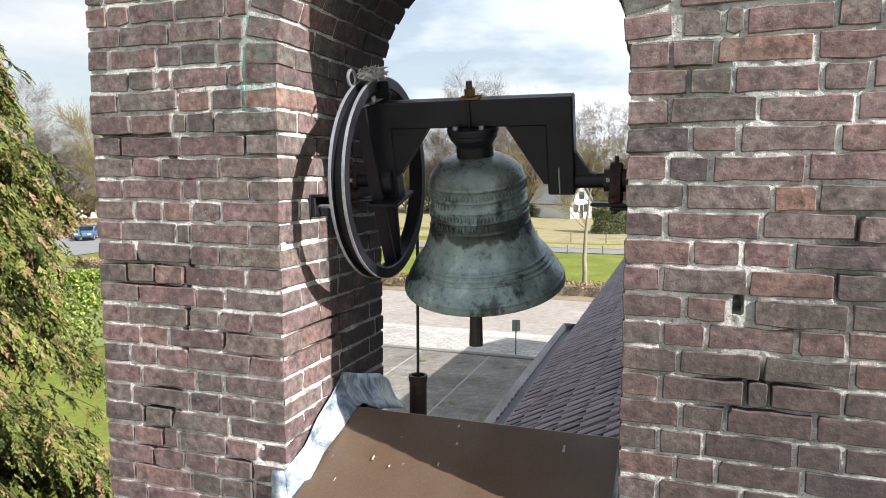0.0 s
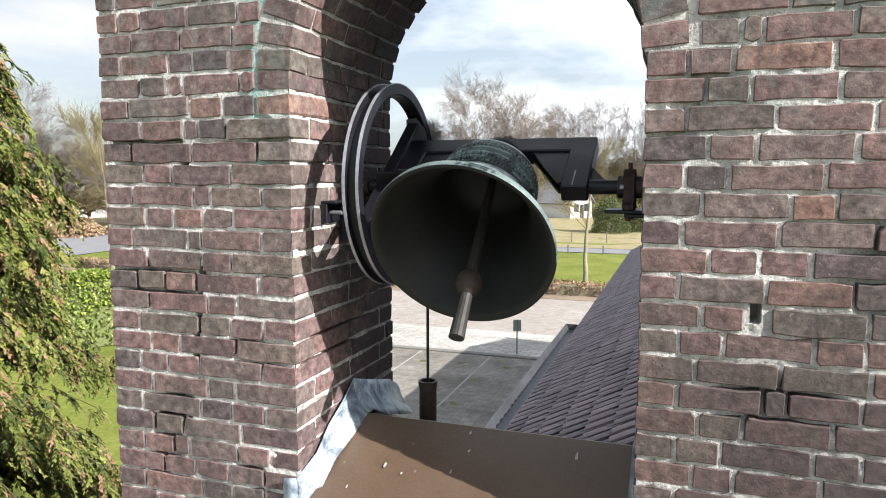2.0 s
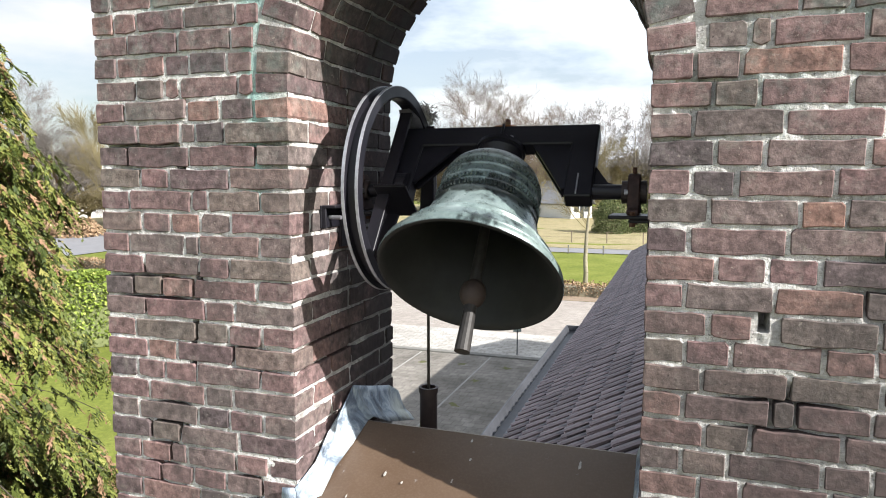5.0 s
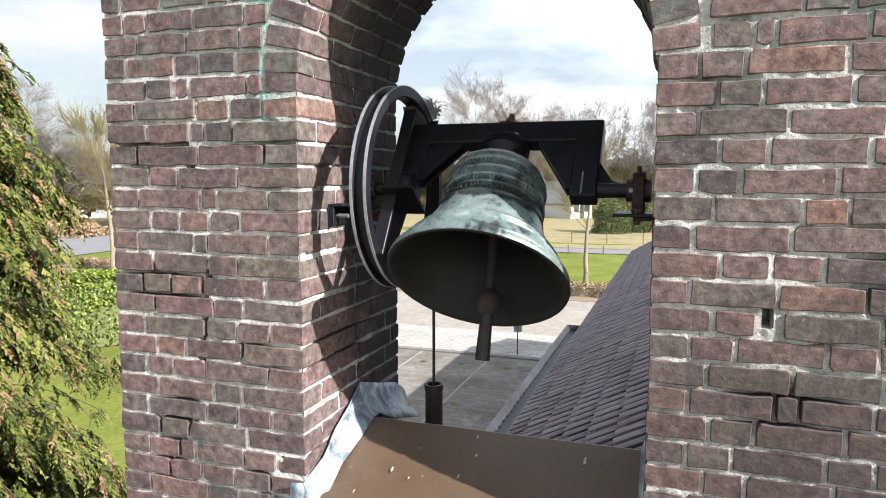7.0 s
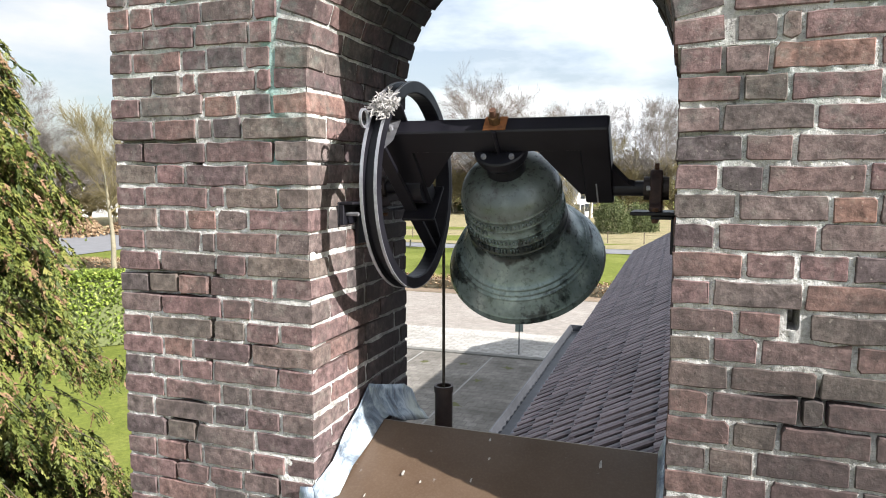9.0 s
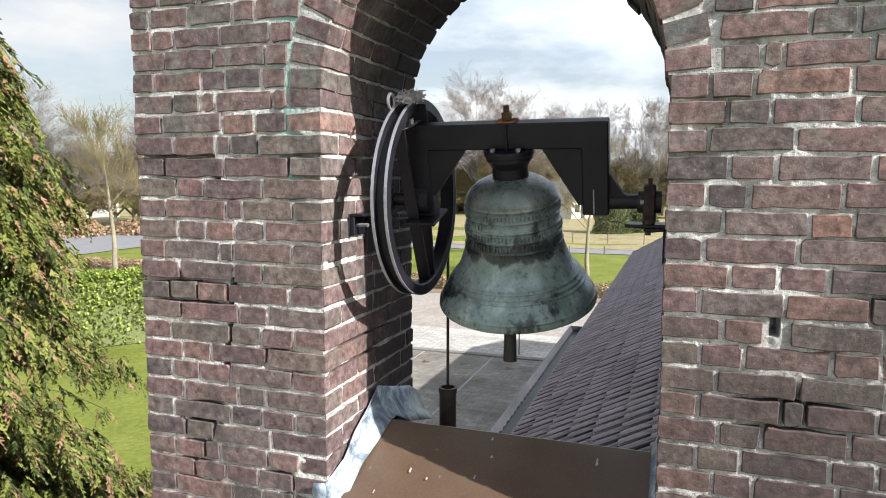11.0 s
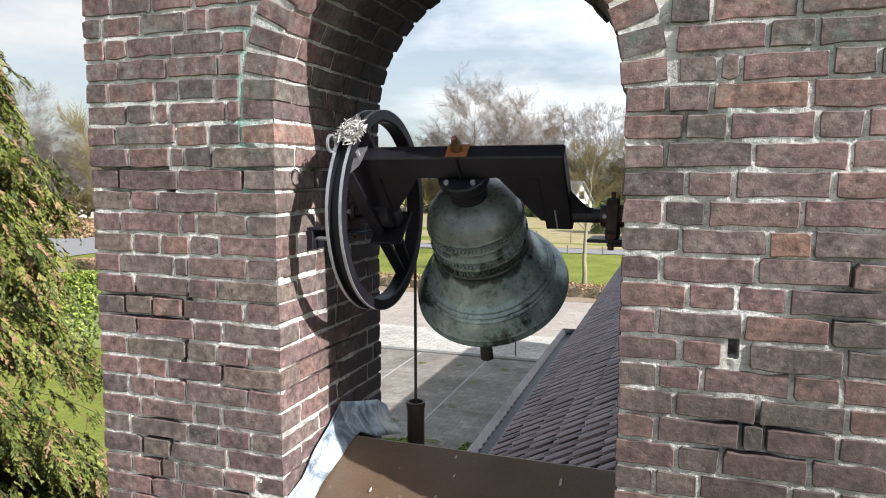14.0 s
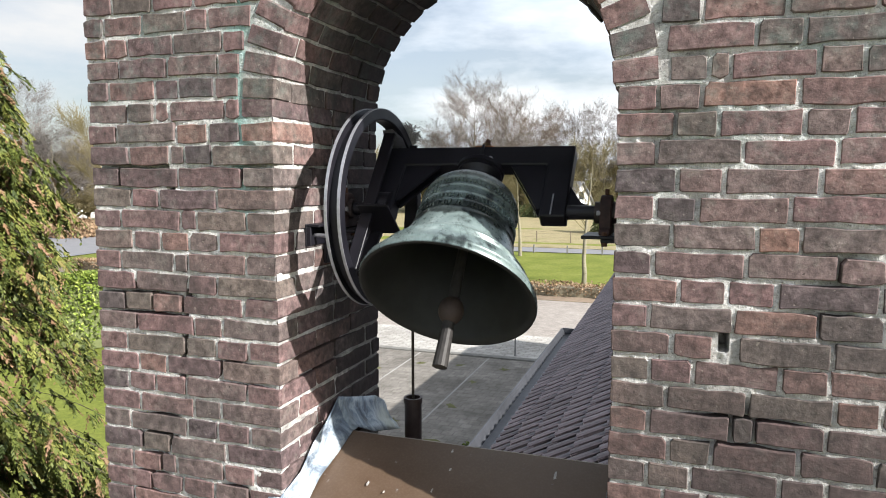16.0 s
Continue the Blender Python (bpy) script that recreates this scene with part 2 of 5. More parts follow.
def coping_mat():
    m = Mat("brown_coated_metal", 0.38, 0.0, 0.5)
    a, b_ = m.noise(5, 5, 0.6), m.noise(140, 4, 0.6)
    col = m.ramp(a, [(0.3, (0.088, 0.056, 0.036)), (0.7, (0.118, 0.078, 0.052))])
    spots = m.ramp(m.noise(15, 7, 0.7, m.vec("World", loc=(3.1, 0.4, 0))), [(0.66, 0.0), (0.76, 1.0)])
    col = m.mix(m.math("MULTIPLY", spots, 0.6), col, (0.42, 0.44, 0.45))
    dust = m.ramp(b_, [(0.45, 0.0), (0.8, 1.0)])
    col = m.mix(m.math("MULTIPLY", dust, 0.2), col, (0.22, 0.18, 0.14))
    m.bump(m.noise(3, 2), 0.25, 0.02)
    return m.done(col, m.ramp(a, [(0.3, 0.32), (0.7, 0.5)]))


def lead_mat():
    m = Mat("lead_sheet", 0.55, 0.35, 0.5)
    a = m.noise(13, 8, 0.7, None, 0.8)
    b_ = m.noise(4.5, 5, 0.6, m.vec("World", (1, 1, 0.5), (1.3, 0, 0)))
    col = m.ramp(a, [(0.34, (0.085, 0.105, 0.135)), (0.47, (0.23, 0.28, 0.34)), (0.58, (0.46, 0.52, 0.57)), (0.7, (0.68, 0.71, 0.72))])
    lime = m.ramp(b_, [(0.52, 0.0), (0.64, 1.0)])
    col = m.mix(m.math("MULTIPLY", lime, 0.55), col, (0.58, 0.60, 0.48))
    m.bump(a, 0.3, 0.006)
    return m.done(col)


def black_iron_mat():
    m = Mat("black_painted_steel", 0.5, 0.0, 0.32)
    o = m.vec("Object")
    a, b_ = m.noise(9, 6, 0.65, o), m.noise(120, 4, 0.6, o)
    col = m.ramp(a, [(0.3, (0.006, 0.006, 0.009)), (0.7, (0.015, 0.014, 0.019))])
    sc = m.ramp(m.noise(26, 8, 0.75, o), [(0.68, 0.0), (0.76, 1.0)])
    col = m.mix(m.math("MULTIPLY", sc, 0.35), col, (0.12, 0.11, 0.11))
    m.bump(b_, 0.12, 0.0012)
    return m.done(col, m.ramp(a, [(0.3, 0.34), (0.7, 0.52)]))


def leaf_mat(name, stops, rough=0.6, trans=0.25):
    m = Mat(name, rough, 0.0, 0.3)
    col = m.ramp(m.island(), stops)
    v = m.noise(0.9, 4, 0.6)
    col = m.mix(0.5, col, m.ramp(v, [(0.3, 0.3), (0.7, 0.7)]), "OVERLAY")
    return m.done(col)


def grass_mat(name, a, b_, c):
    m = Mat(name, 0.95, 0.0, 0.1)
    n1, n2, n3 = m.noise(0.35, 6, 0.6), m.noise(6, 6, 0.7), m.noise(60, 4, 0.7)
    col = m.ramp(n1, [(0.3, a), (0.5, b_), (0.72, c)])
    col = m.mix(0.55, col, m.ramp(n2, [(0.3, 0.25), (0.7, 0.75)]), "OVERLAY")
    col = m.mix(0.5, col, m.ramp(n3, [(0.3, 0.3), (0.7, 0.7)]), "OVERLAY")
    m.bump(n2, 0.6, 0.04)
    return m.done(col)


def paving_mat(name, lo, hi, tile, joint):
    """Small paving with its joints, for ground that stays far off."""
    m = Mat(name, 0.9, 0.0, 0.25)
    n1, n2 = m.noise(0.45, 7, 0.65), m.noise(30, 5, 0.7)
    col = m.ramp(n1, [(0.32, lo), (0.68, hi)])
    col = m.mix(0.5, col, m.ramp(n2, [(0.3, 0.3), (0.7, 0.7)]), "OVERLAY")
    br = m.nt.nodes.new("ShaderNodeTexBrick")
    br.inputs["Scale"].default_value = 1.0
    br.inputs["Brick Width"].default_value, br.inputs["Row Height"].default_value = tile
    br.inputs["Mortar Size"].default_value = joint
    br.inputs["Color1"].default_value, br.inputs["Color2"].default_value = (0.62, 0.62, 0.62, 1), (0.40, 0.40, 0.40, 1)
    br.inputs["Mortar"].default_value = (0.16, 0.16, 0.16, 1)
    m.link(m.vec("World"), br.inputs["Vector"])
    col = m.mix(0.5, col, br.outputs["Color"], "OVERLAY")
    dirt = m.ramp(m.noise(3.2, 9, 0.75), [(0.44, 0.0), (0.66, 1.0)])
    col = m.mix(m.math("MULTIPLY", dirt, 0.5), col, tuple(v * 0.55 for v in lo))
    m.bump(n2, 0.3, 0.004)
    return m.done(col)


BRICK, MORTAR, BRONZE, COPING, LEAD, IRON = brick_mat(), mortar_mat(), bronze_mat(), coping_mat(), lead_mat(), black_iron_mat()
RUST = plain("rusty_steel", (0.085, 0.042, 0.026), 0.85, 0.2, 0.5, 60, 0.4)
ORANGE_RUST = plain("orange_rust", (0.19, 0.070, 0.022), 0.9, 0.0, 0.6, 70, 0.4)
BRASS = plain("brown_bronze_nut", (0.13, 0.075, 0.035), 0.5, 0.6, 0.4, 60)
# worn steel; also colours the painted sun stripes on the wheel's flanges
GALV = plain("worn_steel_and_glint", (0.36, 0.36, 0.39), 0.45, 0.5, 0.3, 50)
PIPE = plain("dark_brown_pipe", (0.040, 0.026, 0.022), 0.5, 0.0, 0.4, 40)
ROPE = plain("dark_rope", (0.055, 0.045, 0.035), 0.9, 0.0, 0.4, 200)
DROP = plain("white_dropping", (0.42, 0.40, 0.37), 0.9, 0.0, 0.3, 120)


def tile_mat():
    m = Mat("plum_roof_tile", 0.50, 0.0, 0.5)
    r = m.rand()
    isl = m.island()
    f = m.math("FRACT", m.math("ADD", r, isl))
    col = m.ramp(f, [(0.0, (0.060, 0.050, 0.058)), (0.5, (0.082, 0.068, 0.079)), (1.0, (0.108, 0.090, 0.103))])
    n = m.noise(22, 6, 0.65)
    col = m.mix(0.5, col, m.ramp(n, [(0.3, 0.3), (0.7, 0.7)]), "OVERLAY")
    lich = m.ramp(m.noise(9, 8, 0.75), [(0.70, 0.0), (0.76, 1.0)])
    col = m.mix(m.math("MULTIPLY", lich, 0.5), col, (0.36, 0.35, 0.32))
    m.bump(n, 0.2, 0.003)
    return m.done(col)


TILE = tile_mat()
GUTTER = plain("dark_grey_zinc", (0.060, 0.063, 0.072), 0.5, 0.2, 0.3, 12)
STRIP = plain("blue_grey_strip", (0.13, 0.14, 0.165), 0.6, 0.1, 0.3, 12)
LAWN = grass_mat("lawn_grass", (0.115, 0.140, 0.028), (0.155, 0.180, 0.038), (0.200, 0.215, 0.055))
FIELD = grass_mat("dry_field_grass", (0.225, 0.195, 0.105), (0.31, 0.265, 0.155), (0.20, 0.19, 0.09))
PAVE = paving_mat("parking_pavers", (0.150, 0.136, 0.118), (0.30, 0.278, 0.248), (0.3, 0.3), 0.010)
SETT = paving_mat("pale_pavers", (0.34, 0.32, 0.29), (0.56, 0.54, 0.50), (0.42, 0.22), 0.02)
ROAD = paving_mat("road_bricks", (0.31, 0.275, 0.245), (0.39, 0.355, 0.32), (0.2, 0.1), 0.006)
ASPHALT = plain("asphalt", (0.20, 0.20, 0.21), 0.9, 0.0, 0.15, 8)
PATH = plain("brown_verge_earth", (0.22, 0.165, 0.115), 0.95, 0.0, 0.3, 3)
KERB = plain("kerb_concrete", (0.17, 0.165, 0.15), 0.9, 0.0, 0.3, 8)
MOSS = plain("moss_green", (0.115, 0.115, 0.045), 0.95, 0.0, 0.4, 20)
LINE = plain("pale_line_stone", (0.30, 0.29, 0.27), 0.9, 0.0, 0.25, 12)
BARK = plain("tree_bark", (0.24, 0.215, 0.15), 0.9, 0.0, 0.35, 12, 0.5, 0.01)
DARKBARK = plain("dark_bark", (0.075, 0.06, 0.045), 0.9, 0.0, 0.35, 12)
TWIG = plain("bare_twigs", (0.140, 0.108, 0.084), 0.9, 0.0, 0.3, 0.6)
TWIG_GREY = plain("grey_bare_twigs", (0.160, 0.140, 0.128), 0.9, 0.0, 0.25, 0.6)
WILLOW = plain("yellow_brown_twigs", (0.205, 0.170, 0.085), 0.9, 0.0, 0.3, 0.6)
CONIFER = leaf_mat("conifer_sprays", [(0.0, (0.035, 0.052, 0.012)), (0.35, (0.090, 0.112, 0.022)), (0.65, (0.150, 0.168, 0.036)), (0.82, (0.215, 0.220, 0.055)), (0.86, (0.200, 0.125, 0.065)), (1.0, (0.260, 0.155, 0.092))])
HEDGE = leaf_mat("hedge_leaves", [(0.0, (0.070, 0.105, 0.018)), (0.5, (0.155, 0.215, 0.032)), (0.85, (0.265, 0.335, 0.060)), (1.0, (0.38, 0.43, 0.11))])
BEECH = leaf_mat("dry_beech_leaves", [(0.0, (0.17, 0.105, 0.060)), (0.5, (0.28, 0.185, 0.110)), (1.0, (0.38, 0.28, 0.17))])
BUSH = leaf_mat("evergreen_leaves", [(0.0, (0.045, 0.062, 0.022)), (0.6, (0.105, 0.130, 0.050)), (1.0, (0.18, 0.20, 0.085))])
WHITE = plain("white_render", (0.60, 0.60, 0.59), 0.8, 0.0, 0.05, 3)
SLATE = plain("grey_house_roof", (0.20, 0.205, 0.22), 0.8, 0.0, 0.2, 2)
DARKGLASS = plain("dark_window", (0.03, 0.035, 0.04), 0.12, 0.0, 0.2, 1)
CARBLUE = plain("blue_car_paint", (0.10, 0.21, 0.36), 0.25, 0.3, 0.08, 2, 0.0)
CARWHITE = plain("white_car_paint", (0.72, 0.73, 0.74), 0.25, 0.0, 0.05, 2, 0.0)
TYRE = plain("tyre_rubber", (0.02, 0.02, 0.02), 0.85)
SIGN = plain("sign_grey_green", (0.26, 0.31, 0.29), 0.6, 0.2, 0.15, 20)
FENCE = plain("fence_wood", (0.20, 0.16, 0.12), 0.9)


# ---- mesh helpers ----
def part(name, bm, material, parent=None, label="", smooth=False):
    me = bpy.data.meshes.new(name)
    if smooth:
        for f in bm.faces:
            f.smooth = True
    bm.to_mesh(me)
    bm.free()
    me.materials.append(material)
    ob = new(name, me)
    ob.parent = parent
    if label:
        ob["label"] = label
    return ob


def share(name, me, m, parent):
    ob = new(name, me)
    ob.parent = parent
    ob.matrix_basis = m
    return ob


def empty(name, m, label, category, group="", kind=""):
    ob = new(name)
    ob.matrix_basis = m
    return tagged(ob, label, category, group, kind)


def box(bm, lo, hi, bevel=0.0, m=None):
    lo, hi = Vector(lo), Vector(hi)
    mm = Matrix.Translation((lo + hi) / 2) @ Matrix.Diagonal((*(hi - lo), 1))
    g = bmesh.ops.create_cube(bm, size=1, matrix=(m @ mm) if m else mm)
    if bevel:
        es = list({e for v in g["verts"] for e in v.link_edges})
        bmesh.ops.bevel(bm, geom=es, offset=bevel, segments=1, affect="EDGES", profile=0.5)
    return bm


def tube(bm, a, b, r1, r2=None, n=16, caps=True):
    a, b = Vector(a), Vector(b)
    r2 = r1 if r2 is None else r2
    q = (b - a).to_track_quat("Z", "Y").to_matrix().to_4x4()
    bmesh.ops.create_cone(bm, cap_ends=caps, segments=n, radius1=r1, radius2=r2, depth=(b - a).length, matrix=Matrix.Translation((a + b) / 2) @ q)
    return bm


def prism(bm, pts, y0, y1, swap=None):
    """A flat outline in x and z, given depth from y0 to y1."""
    f = bm.faces.new([bm.verts.new((x, y0, z)) for x, z in pts])
    g = bmesh.ops.extrude_face_region(bm, geom=[f])
    for v in g["geom"]:
        if isinstance(v, bmesh.types.BMVert):
            v.co.y = y1
    bmesh.ops.recalc_face_normals(bm, faces=bm.faces)
    return bm


def lathe(bm, prof, n=72):
    """Turn a profile of (radius, z) round the z axis."""
    rings = []
    for r, z in prof:
        rings.append([bm.verts.new((r * math.cos(2 * math.pi * i / n), r * math.sin(2 * math.pi * i / n), z)) for i in range(n)])
    for a, b in zip(rings, rings[1:]):
        for i in range(n):
            bm.faces.new((a[i], a[(i + 1) % n], b[(i + 1) % n], b[i]))
    return bm


def spin_x(bm, prof, x0, n=72):
    """Turn a closed profile of (radius, offset along x) round the x axis."""
    rings = []
    for i in range(n):
        a = 2 * math.pi * i / n
        rings.append([bm.verts.new((x0 + dx, r * math.sin(a), r * math.cos(a))) for r, dx in prof])
    k = len(prof)
    for i in range(n):
        p, q = rings[i], rings[(i + 1) % n]
        for j in range(k):
            bm.faces.new((p[j], p[(j + 1) % k], q[(j + 1) % k], q[j]))
    bmesh.ops.recalc_face_normals(bm, faces=bm.faces)
    return bm


def raw(name, verts, faces, material, parent=None, label="", smooth=False):
    me = bpy.data.meshes.new(name)
    me.from_pydata([tuple(v) for v in verts], [], faces)
    me.materials.append(material)
    if smooth:
        me.polygons.foreach_set("use_smooth", [True] * len(me.polygons))
    ob = new(name, me)
    ob.parent = parent
    if label:
        ob["label"] = label
    return ob


Z0 = 6.5            # height of the wall's datum course above the ground
C = 0.0625          # height of a course
GAP = 0.0098
OPEN_W = 0.912      # width of the arched opening
DEEP = 0.67         # thickness of the wall
SPRING = 0.175       # springing of the arch above the datum
PIER = 0.645
ARCH_X, ARCH_R = 0.452, 0.449


# ---- the ground and the roads ----
def slab(name, x0, x1, y0, y1, z, mat, label, cat, nx=1, ny=1, wob=0.0):
    vs, fs = [], []
    for j in range(ny + 1):
        for i in range(nx + 1):
            x, y = x0 + (x1 - x0) * i / nx, y0 + (y1 - y0) * j / ny
            vs.append((x, y, z + wob * (noise.noise((x * 0.3, y * 0.3, 0.0)))))
    for j in range(ny):
        for i in range(nx):
            a = j * (nx + 1) + i
            fs.append((a, a + 1, a + nx + 2, a + nx + 1))
    return tagged(raw(name, vs, fs, mat), label, cat, kind="structure")


slab("ground", -900, 900, -300, 1500, -0.03, LAWN, "green lawn and meadow reaching the horizon", "ground", 60, 60)
slab("pavement", -9.6, -0.9, 2.0, 21.55, 0.0, PAVE, "grey concrete parking bays with mossy joints", "pavement")
# out of view: added so the lawn throws less green onto the bell
slab("bounce_paving", -9.6, 16, -40, 2.0, -0.005, PAVE, "unseen grey paving added to keep green bounce off the bell", "pavement")
slab("pavement_2", -40, 30, 21.75, 25.4, 0.02, SETT, "pale patchy paver strip beside the road", "pavement")
slab("road", -46, 40, 25.4, 33.6, 0.015, ROAD, "light grey brick road", "road")
slab("pavement_3", -60, 50, 33.6, 36.2, 0.03, PATH, "brown earth verge with clipped hedge", "verge")
slab("road_2", -80, 120, 56.6, 60.2, 0.02, ASPHALT, "narrow grey asphalt lane", "road")
slab("field", -110, 150, 60.6, 150, 0.0, FIELD, "dry yellow grass field", "field", 20, 20, 0.15)
slab("road_3", -75, -46, 36.0, 60.0, 0.03, ASPHALT, "grey asphalt street bend with cars", "road")


def kerbs():
    bm = box(bmesh.new(), (-40, 21.52, -0.05), (30, 21.78, 0.06), 0.015)
    tagged(part("kerb", bm, KERB), "dark weathered concrete kerb at the parking bays", "kerb", kind="structure")
    for x, name in ((-7.9, "bay_line"), (-5.27, "bay_line"), (-2.66, "bay_line")):
        bm = box(bmesh.new(), (x - 0.03, 8.0, -0.01), (x + 0.03, 21.5, 0.005))
        tagged(part(name, bm, LINE), "thin pale stone line between parking bays", "line", kind="structure")
    rnd = random.Random(5)
    for x, y in ((-8.6, 19.0), (-7.35, 20.2), (-6.0, 20.3), (-5.0, 18.6), (-6.1, 14.6), (-4.4, 20.3), (-4.9, 16.2), (-4.6, 13.6), (-4.3, 13.2), (-4.9, 13.0), (-5.3, 13.3), (-5.8, 13.1), (-5.1, 12.6), (-4.7, 12.4)):
        vs = [(x + math.cos(a * 0.7) * rnd.uniform(0.06, 0.30), y + math.sin(a * 0.7) * rnd.uniform(0.05, 0.24), 0.008) for a in range(9)]
        tagged(raw("moss_patch", vs, [tuple(range(9))], MOSS), "green moss patch in the paving", "moss", "moss patches", kind="stuff")


kerbs()


# ---- the brick bell wall ----
SIZES = {"S": 0.207, "T": 0.153, "H": 0.098, "Q": 0.045}


def brick_shapes():
    rnd = random.Random(11)
    out = {}
    for k, w in SIZES.items():
        out[k] = []
        for v in range(10):
            # outline walked round the face, worn at the corners, a little wavy along the edges
            hw, hh = w / 2, (C - GAP) / 2
            cut = [rnd.uniform(0.002, 0.005) if rnd.random() < 0.8 else rnd.uniform(0.006, 0.012) for _ in range(4)]
            ring = []
            for c, (sx, sz) in enumerate(((-1, -1), (1, -1), (1, 1), (-1, 1))):
                p1, p2 = (sx * hw, sz * (hh - cut[c] * 0.8)), (sx * (hw - cut[c]), sz * hh)
                ring += [p1, p2] if c % 2 == 0 else [p2, p1]
                if c % 2 == 0:
                    n_mid = 3 if w > 0.12 else 1
                    ring += [(-sx * hw * (2 * (i + 1) / (n_mid + 1) - 1), sz * hh) for i in range(n_mid)]
            ring = [(x + rnd.gauss(0, 0.0014), z + rnd.gauss(0, 0.0015)) for x, z in ring]
            n = len(ring)
            verts = [(x * (1 - 0.0022 / hw), -0.5 + rnd.gauss(0, 0.003), z * (1 - 0.0022 / hh)) for x, z in ring]
            verts += [(x, -0.472 + rnd.gauss(0, 0.006), z) for x, z in ring] + [(x, 0.5, z) for x, z in ring]
            faces = [tuple(range(n)), tuple(range(3 * n - 1, 2 * n - 1, -1))]
            for r in (0, n):
                faces += [(r + i, r + n + i, r + n + (i + 1) % n, r + (i + 1) % n) for i in range(n)]
            me = bpy.data.meshes.new("brick")
            me.from_pydata(verts, [], faces)
            me.materials.append(BRICK)
            out[k].append(me)
    return out


SHAPES = brick_shapes()
RND = random.Random(3)


def lay(parent, kind, x0, x1, z, y_face, depth, turn=0.0):
    """One brick from x0 to x1 along its course, its face at y_face, reaching depth inwards."""
    me = RND.choice(SHAPES[kind])
    w = SIZES[kind]
    jit = max(-0.0035, min(0.0018, RND.gauss(-0.0006, 0.0018)))
    m = Matrix.Translation(((x0 + x1) / 2, y_face + depth / 2 + jit, z + RND.gauss(0, 0.0012)))
    m = m @ Euler((RND.gauss(0, 0.006), RND.gauss(0, 0.006), RND.gauss(0, 0.006))).to_matrix().to_4x4()
    m = m @ Matrix.Diagonal(((x1 - x0) / w, depth, 1, 1))
    if RND.random() < 0.5:
        m = m @ pose(0, 0, 0, 0, 180, 0)
    return share("brick", me, m, parent)


def course(parent, code, x0, x1, z, fit=True, y_face=0.0, skip=(), corner=None):
    """A course of bricks, written as a row of letters, stretched to fill x0 to x1."""
    total = sum(SIZES[k] for k in code) + GAP * (len(code) - 1)
    s = (x1 - x0 - GAP * (len(code) - 1)) / (total - GAP * (len(code) - 1)) if fit else 1.0
    x = x0
    n = len(code)
    for i, k in enumerate(code):
        w = SIZES[k] * s * (1 + (RND.uniform(-0.05, 0.05) if 0 < i < n - 1 else 0))
        if i == n - 1 and fit:
            w = x1 - x
        if i not in skip:
            d = 0.207 if k in "H" and corner == i else 0.098
            lay(parent, k, x, x + w, z, y_face, d)
        x += w + GAP
    return x


LEFT = ["HHSSH", "TSSH", "HSHTH", "THQSQH", "HSHHH", "TTQHS", "HSSH", "THSS", "HSQTH", "THHHS", "HSQSH", "TSHS", "HHHSH", "TSHS", "HSHHH", "THSS",
        "HHHSH", "TSHS", "HSHHH", "THSS", "HHQTHH", "THHHH", "HSHHH", "TSHS", "HSSH"]
RIGHT = ["HQSHS", "HHSSH", "THSHS", "HSSHH", "THSTH", "HHSSH", "TSHSH", "HSSHH", "THHSH", "HSSTH", "THQSS", "HHSHS", "TSSHH", "HSQTS", "THSTH", "HHSHS",
         "THSSH", "HSSHH", "TSHSH", "HHSSH", "THSTH", "HSSHH"]
TOP_L, TOP_R = -6, -4


def ring_x(z, r):
    d = z - SPRING
    return ARCH_X - math.sqrt(max(0.0, r * r - d * d)) if d > 0 else ARCH_X - r


def core(name, quads_fn, label):
    vs, fs = quads_fn()
    return tagged(raw(name, vs, fs, MORTAR), label, "wall", kind="structure")


def joint_depth(q, amp):
    """How far the mortar stands out at a place: uneven, washed out in spots, open at a few cracks."""
    d = 0.0016 - 0.9 * amp * max(0.0, noise.noise(q * 30)) - 0.7 * amp * max(0.0, noise.noise(q * 9)) + noise.noise(q * 85) * 0.0016
    w = noise.noise(q * 5.5 + Vector((3, 1, 7)))
    if w > 0.25:
        d -= (w - 0.25) * 0.07
    x, z = q.x, q.z - Z0
    if 1.148 < x < 1.170 and -0.42 < z < -0.37:
        d -= 0.07
    if -0.64 < x < -0.36 and -0.006 < z < 0.008:
        d -= 0.03
    if abs(x + 0.36 + 0.3 * (z + 0.04)) < 0.012 and -0.085 < z < -0.02:
        d -= 0.04
    if abs(x + 0.325 - 0.12 * (z + 0.5)) < 0.010 and -0.64 < z < -0.36:
        d -= 0.03
    return min(d, 0.0021)


def rough_grid(p, u, v, nu, nv, nrm, amp):
    """A bumpy sheet of joint mortar: origin p, edges u and v, normal nrm."""
    p, u, v, nrm = Vector(p), Vector(u), Vector(v), Vector(nrm)
    vs, fs = [], []
    for j in range(nv + 1):
        for i in range(nu + 1):
            q = p + u * (i / nu) + v * (j / nv)
            vs.append(q + nrm * joint_depth(q, amp))
    for j in range(nv):
        for i in range(nu):
            a = j * (nu + 1) + i
            fs.append((a, a + 1, a + nu + 2, a + nu + 1))
    return vs, fs


def merge(*parts):
    vs, fs = [], []
    for v, f in parts:
        k = len(vs)
        vs += list(v)
        fs += [tuple(i + k for i in q) for q in f]
    return vs, fs


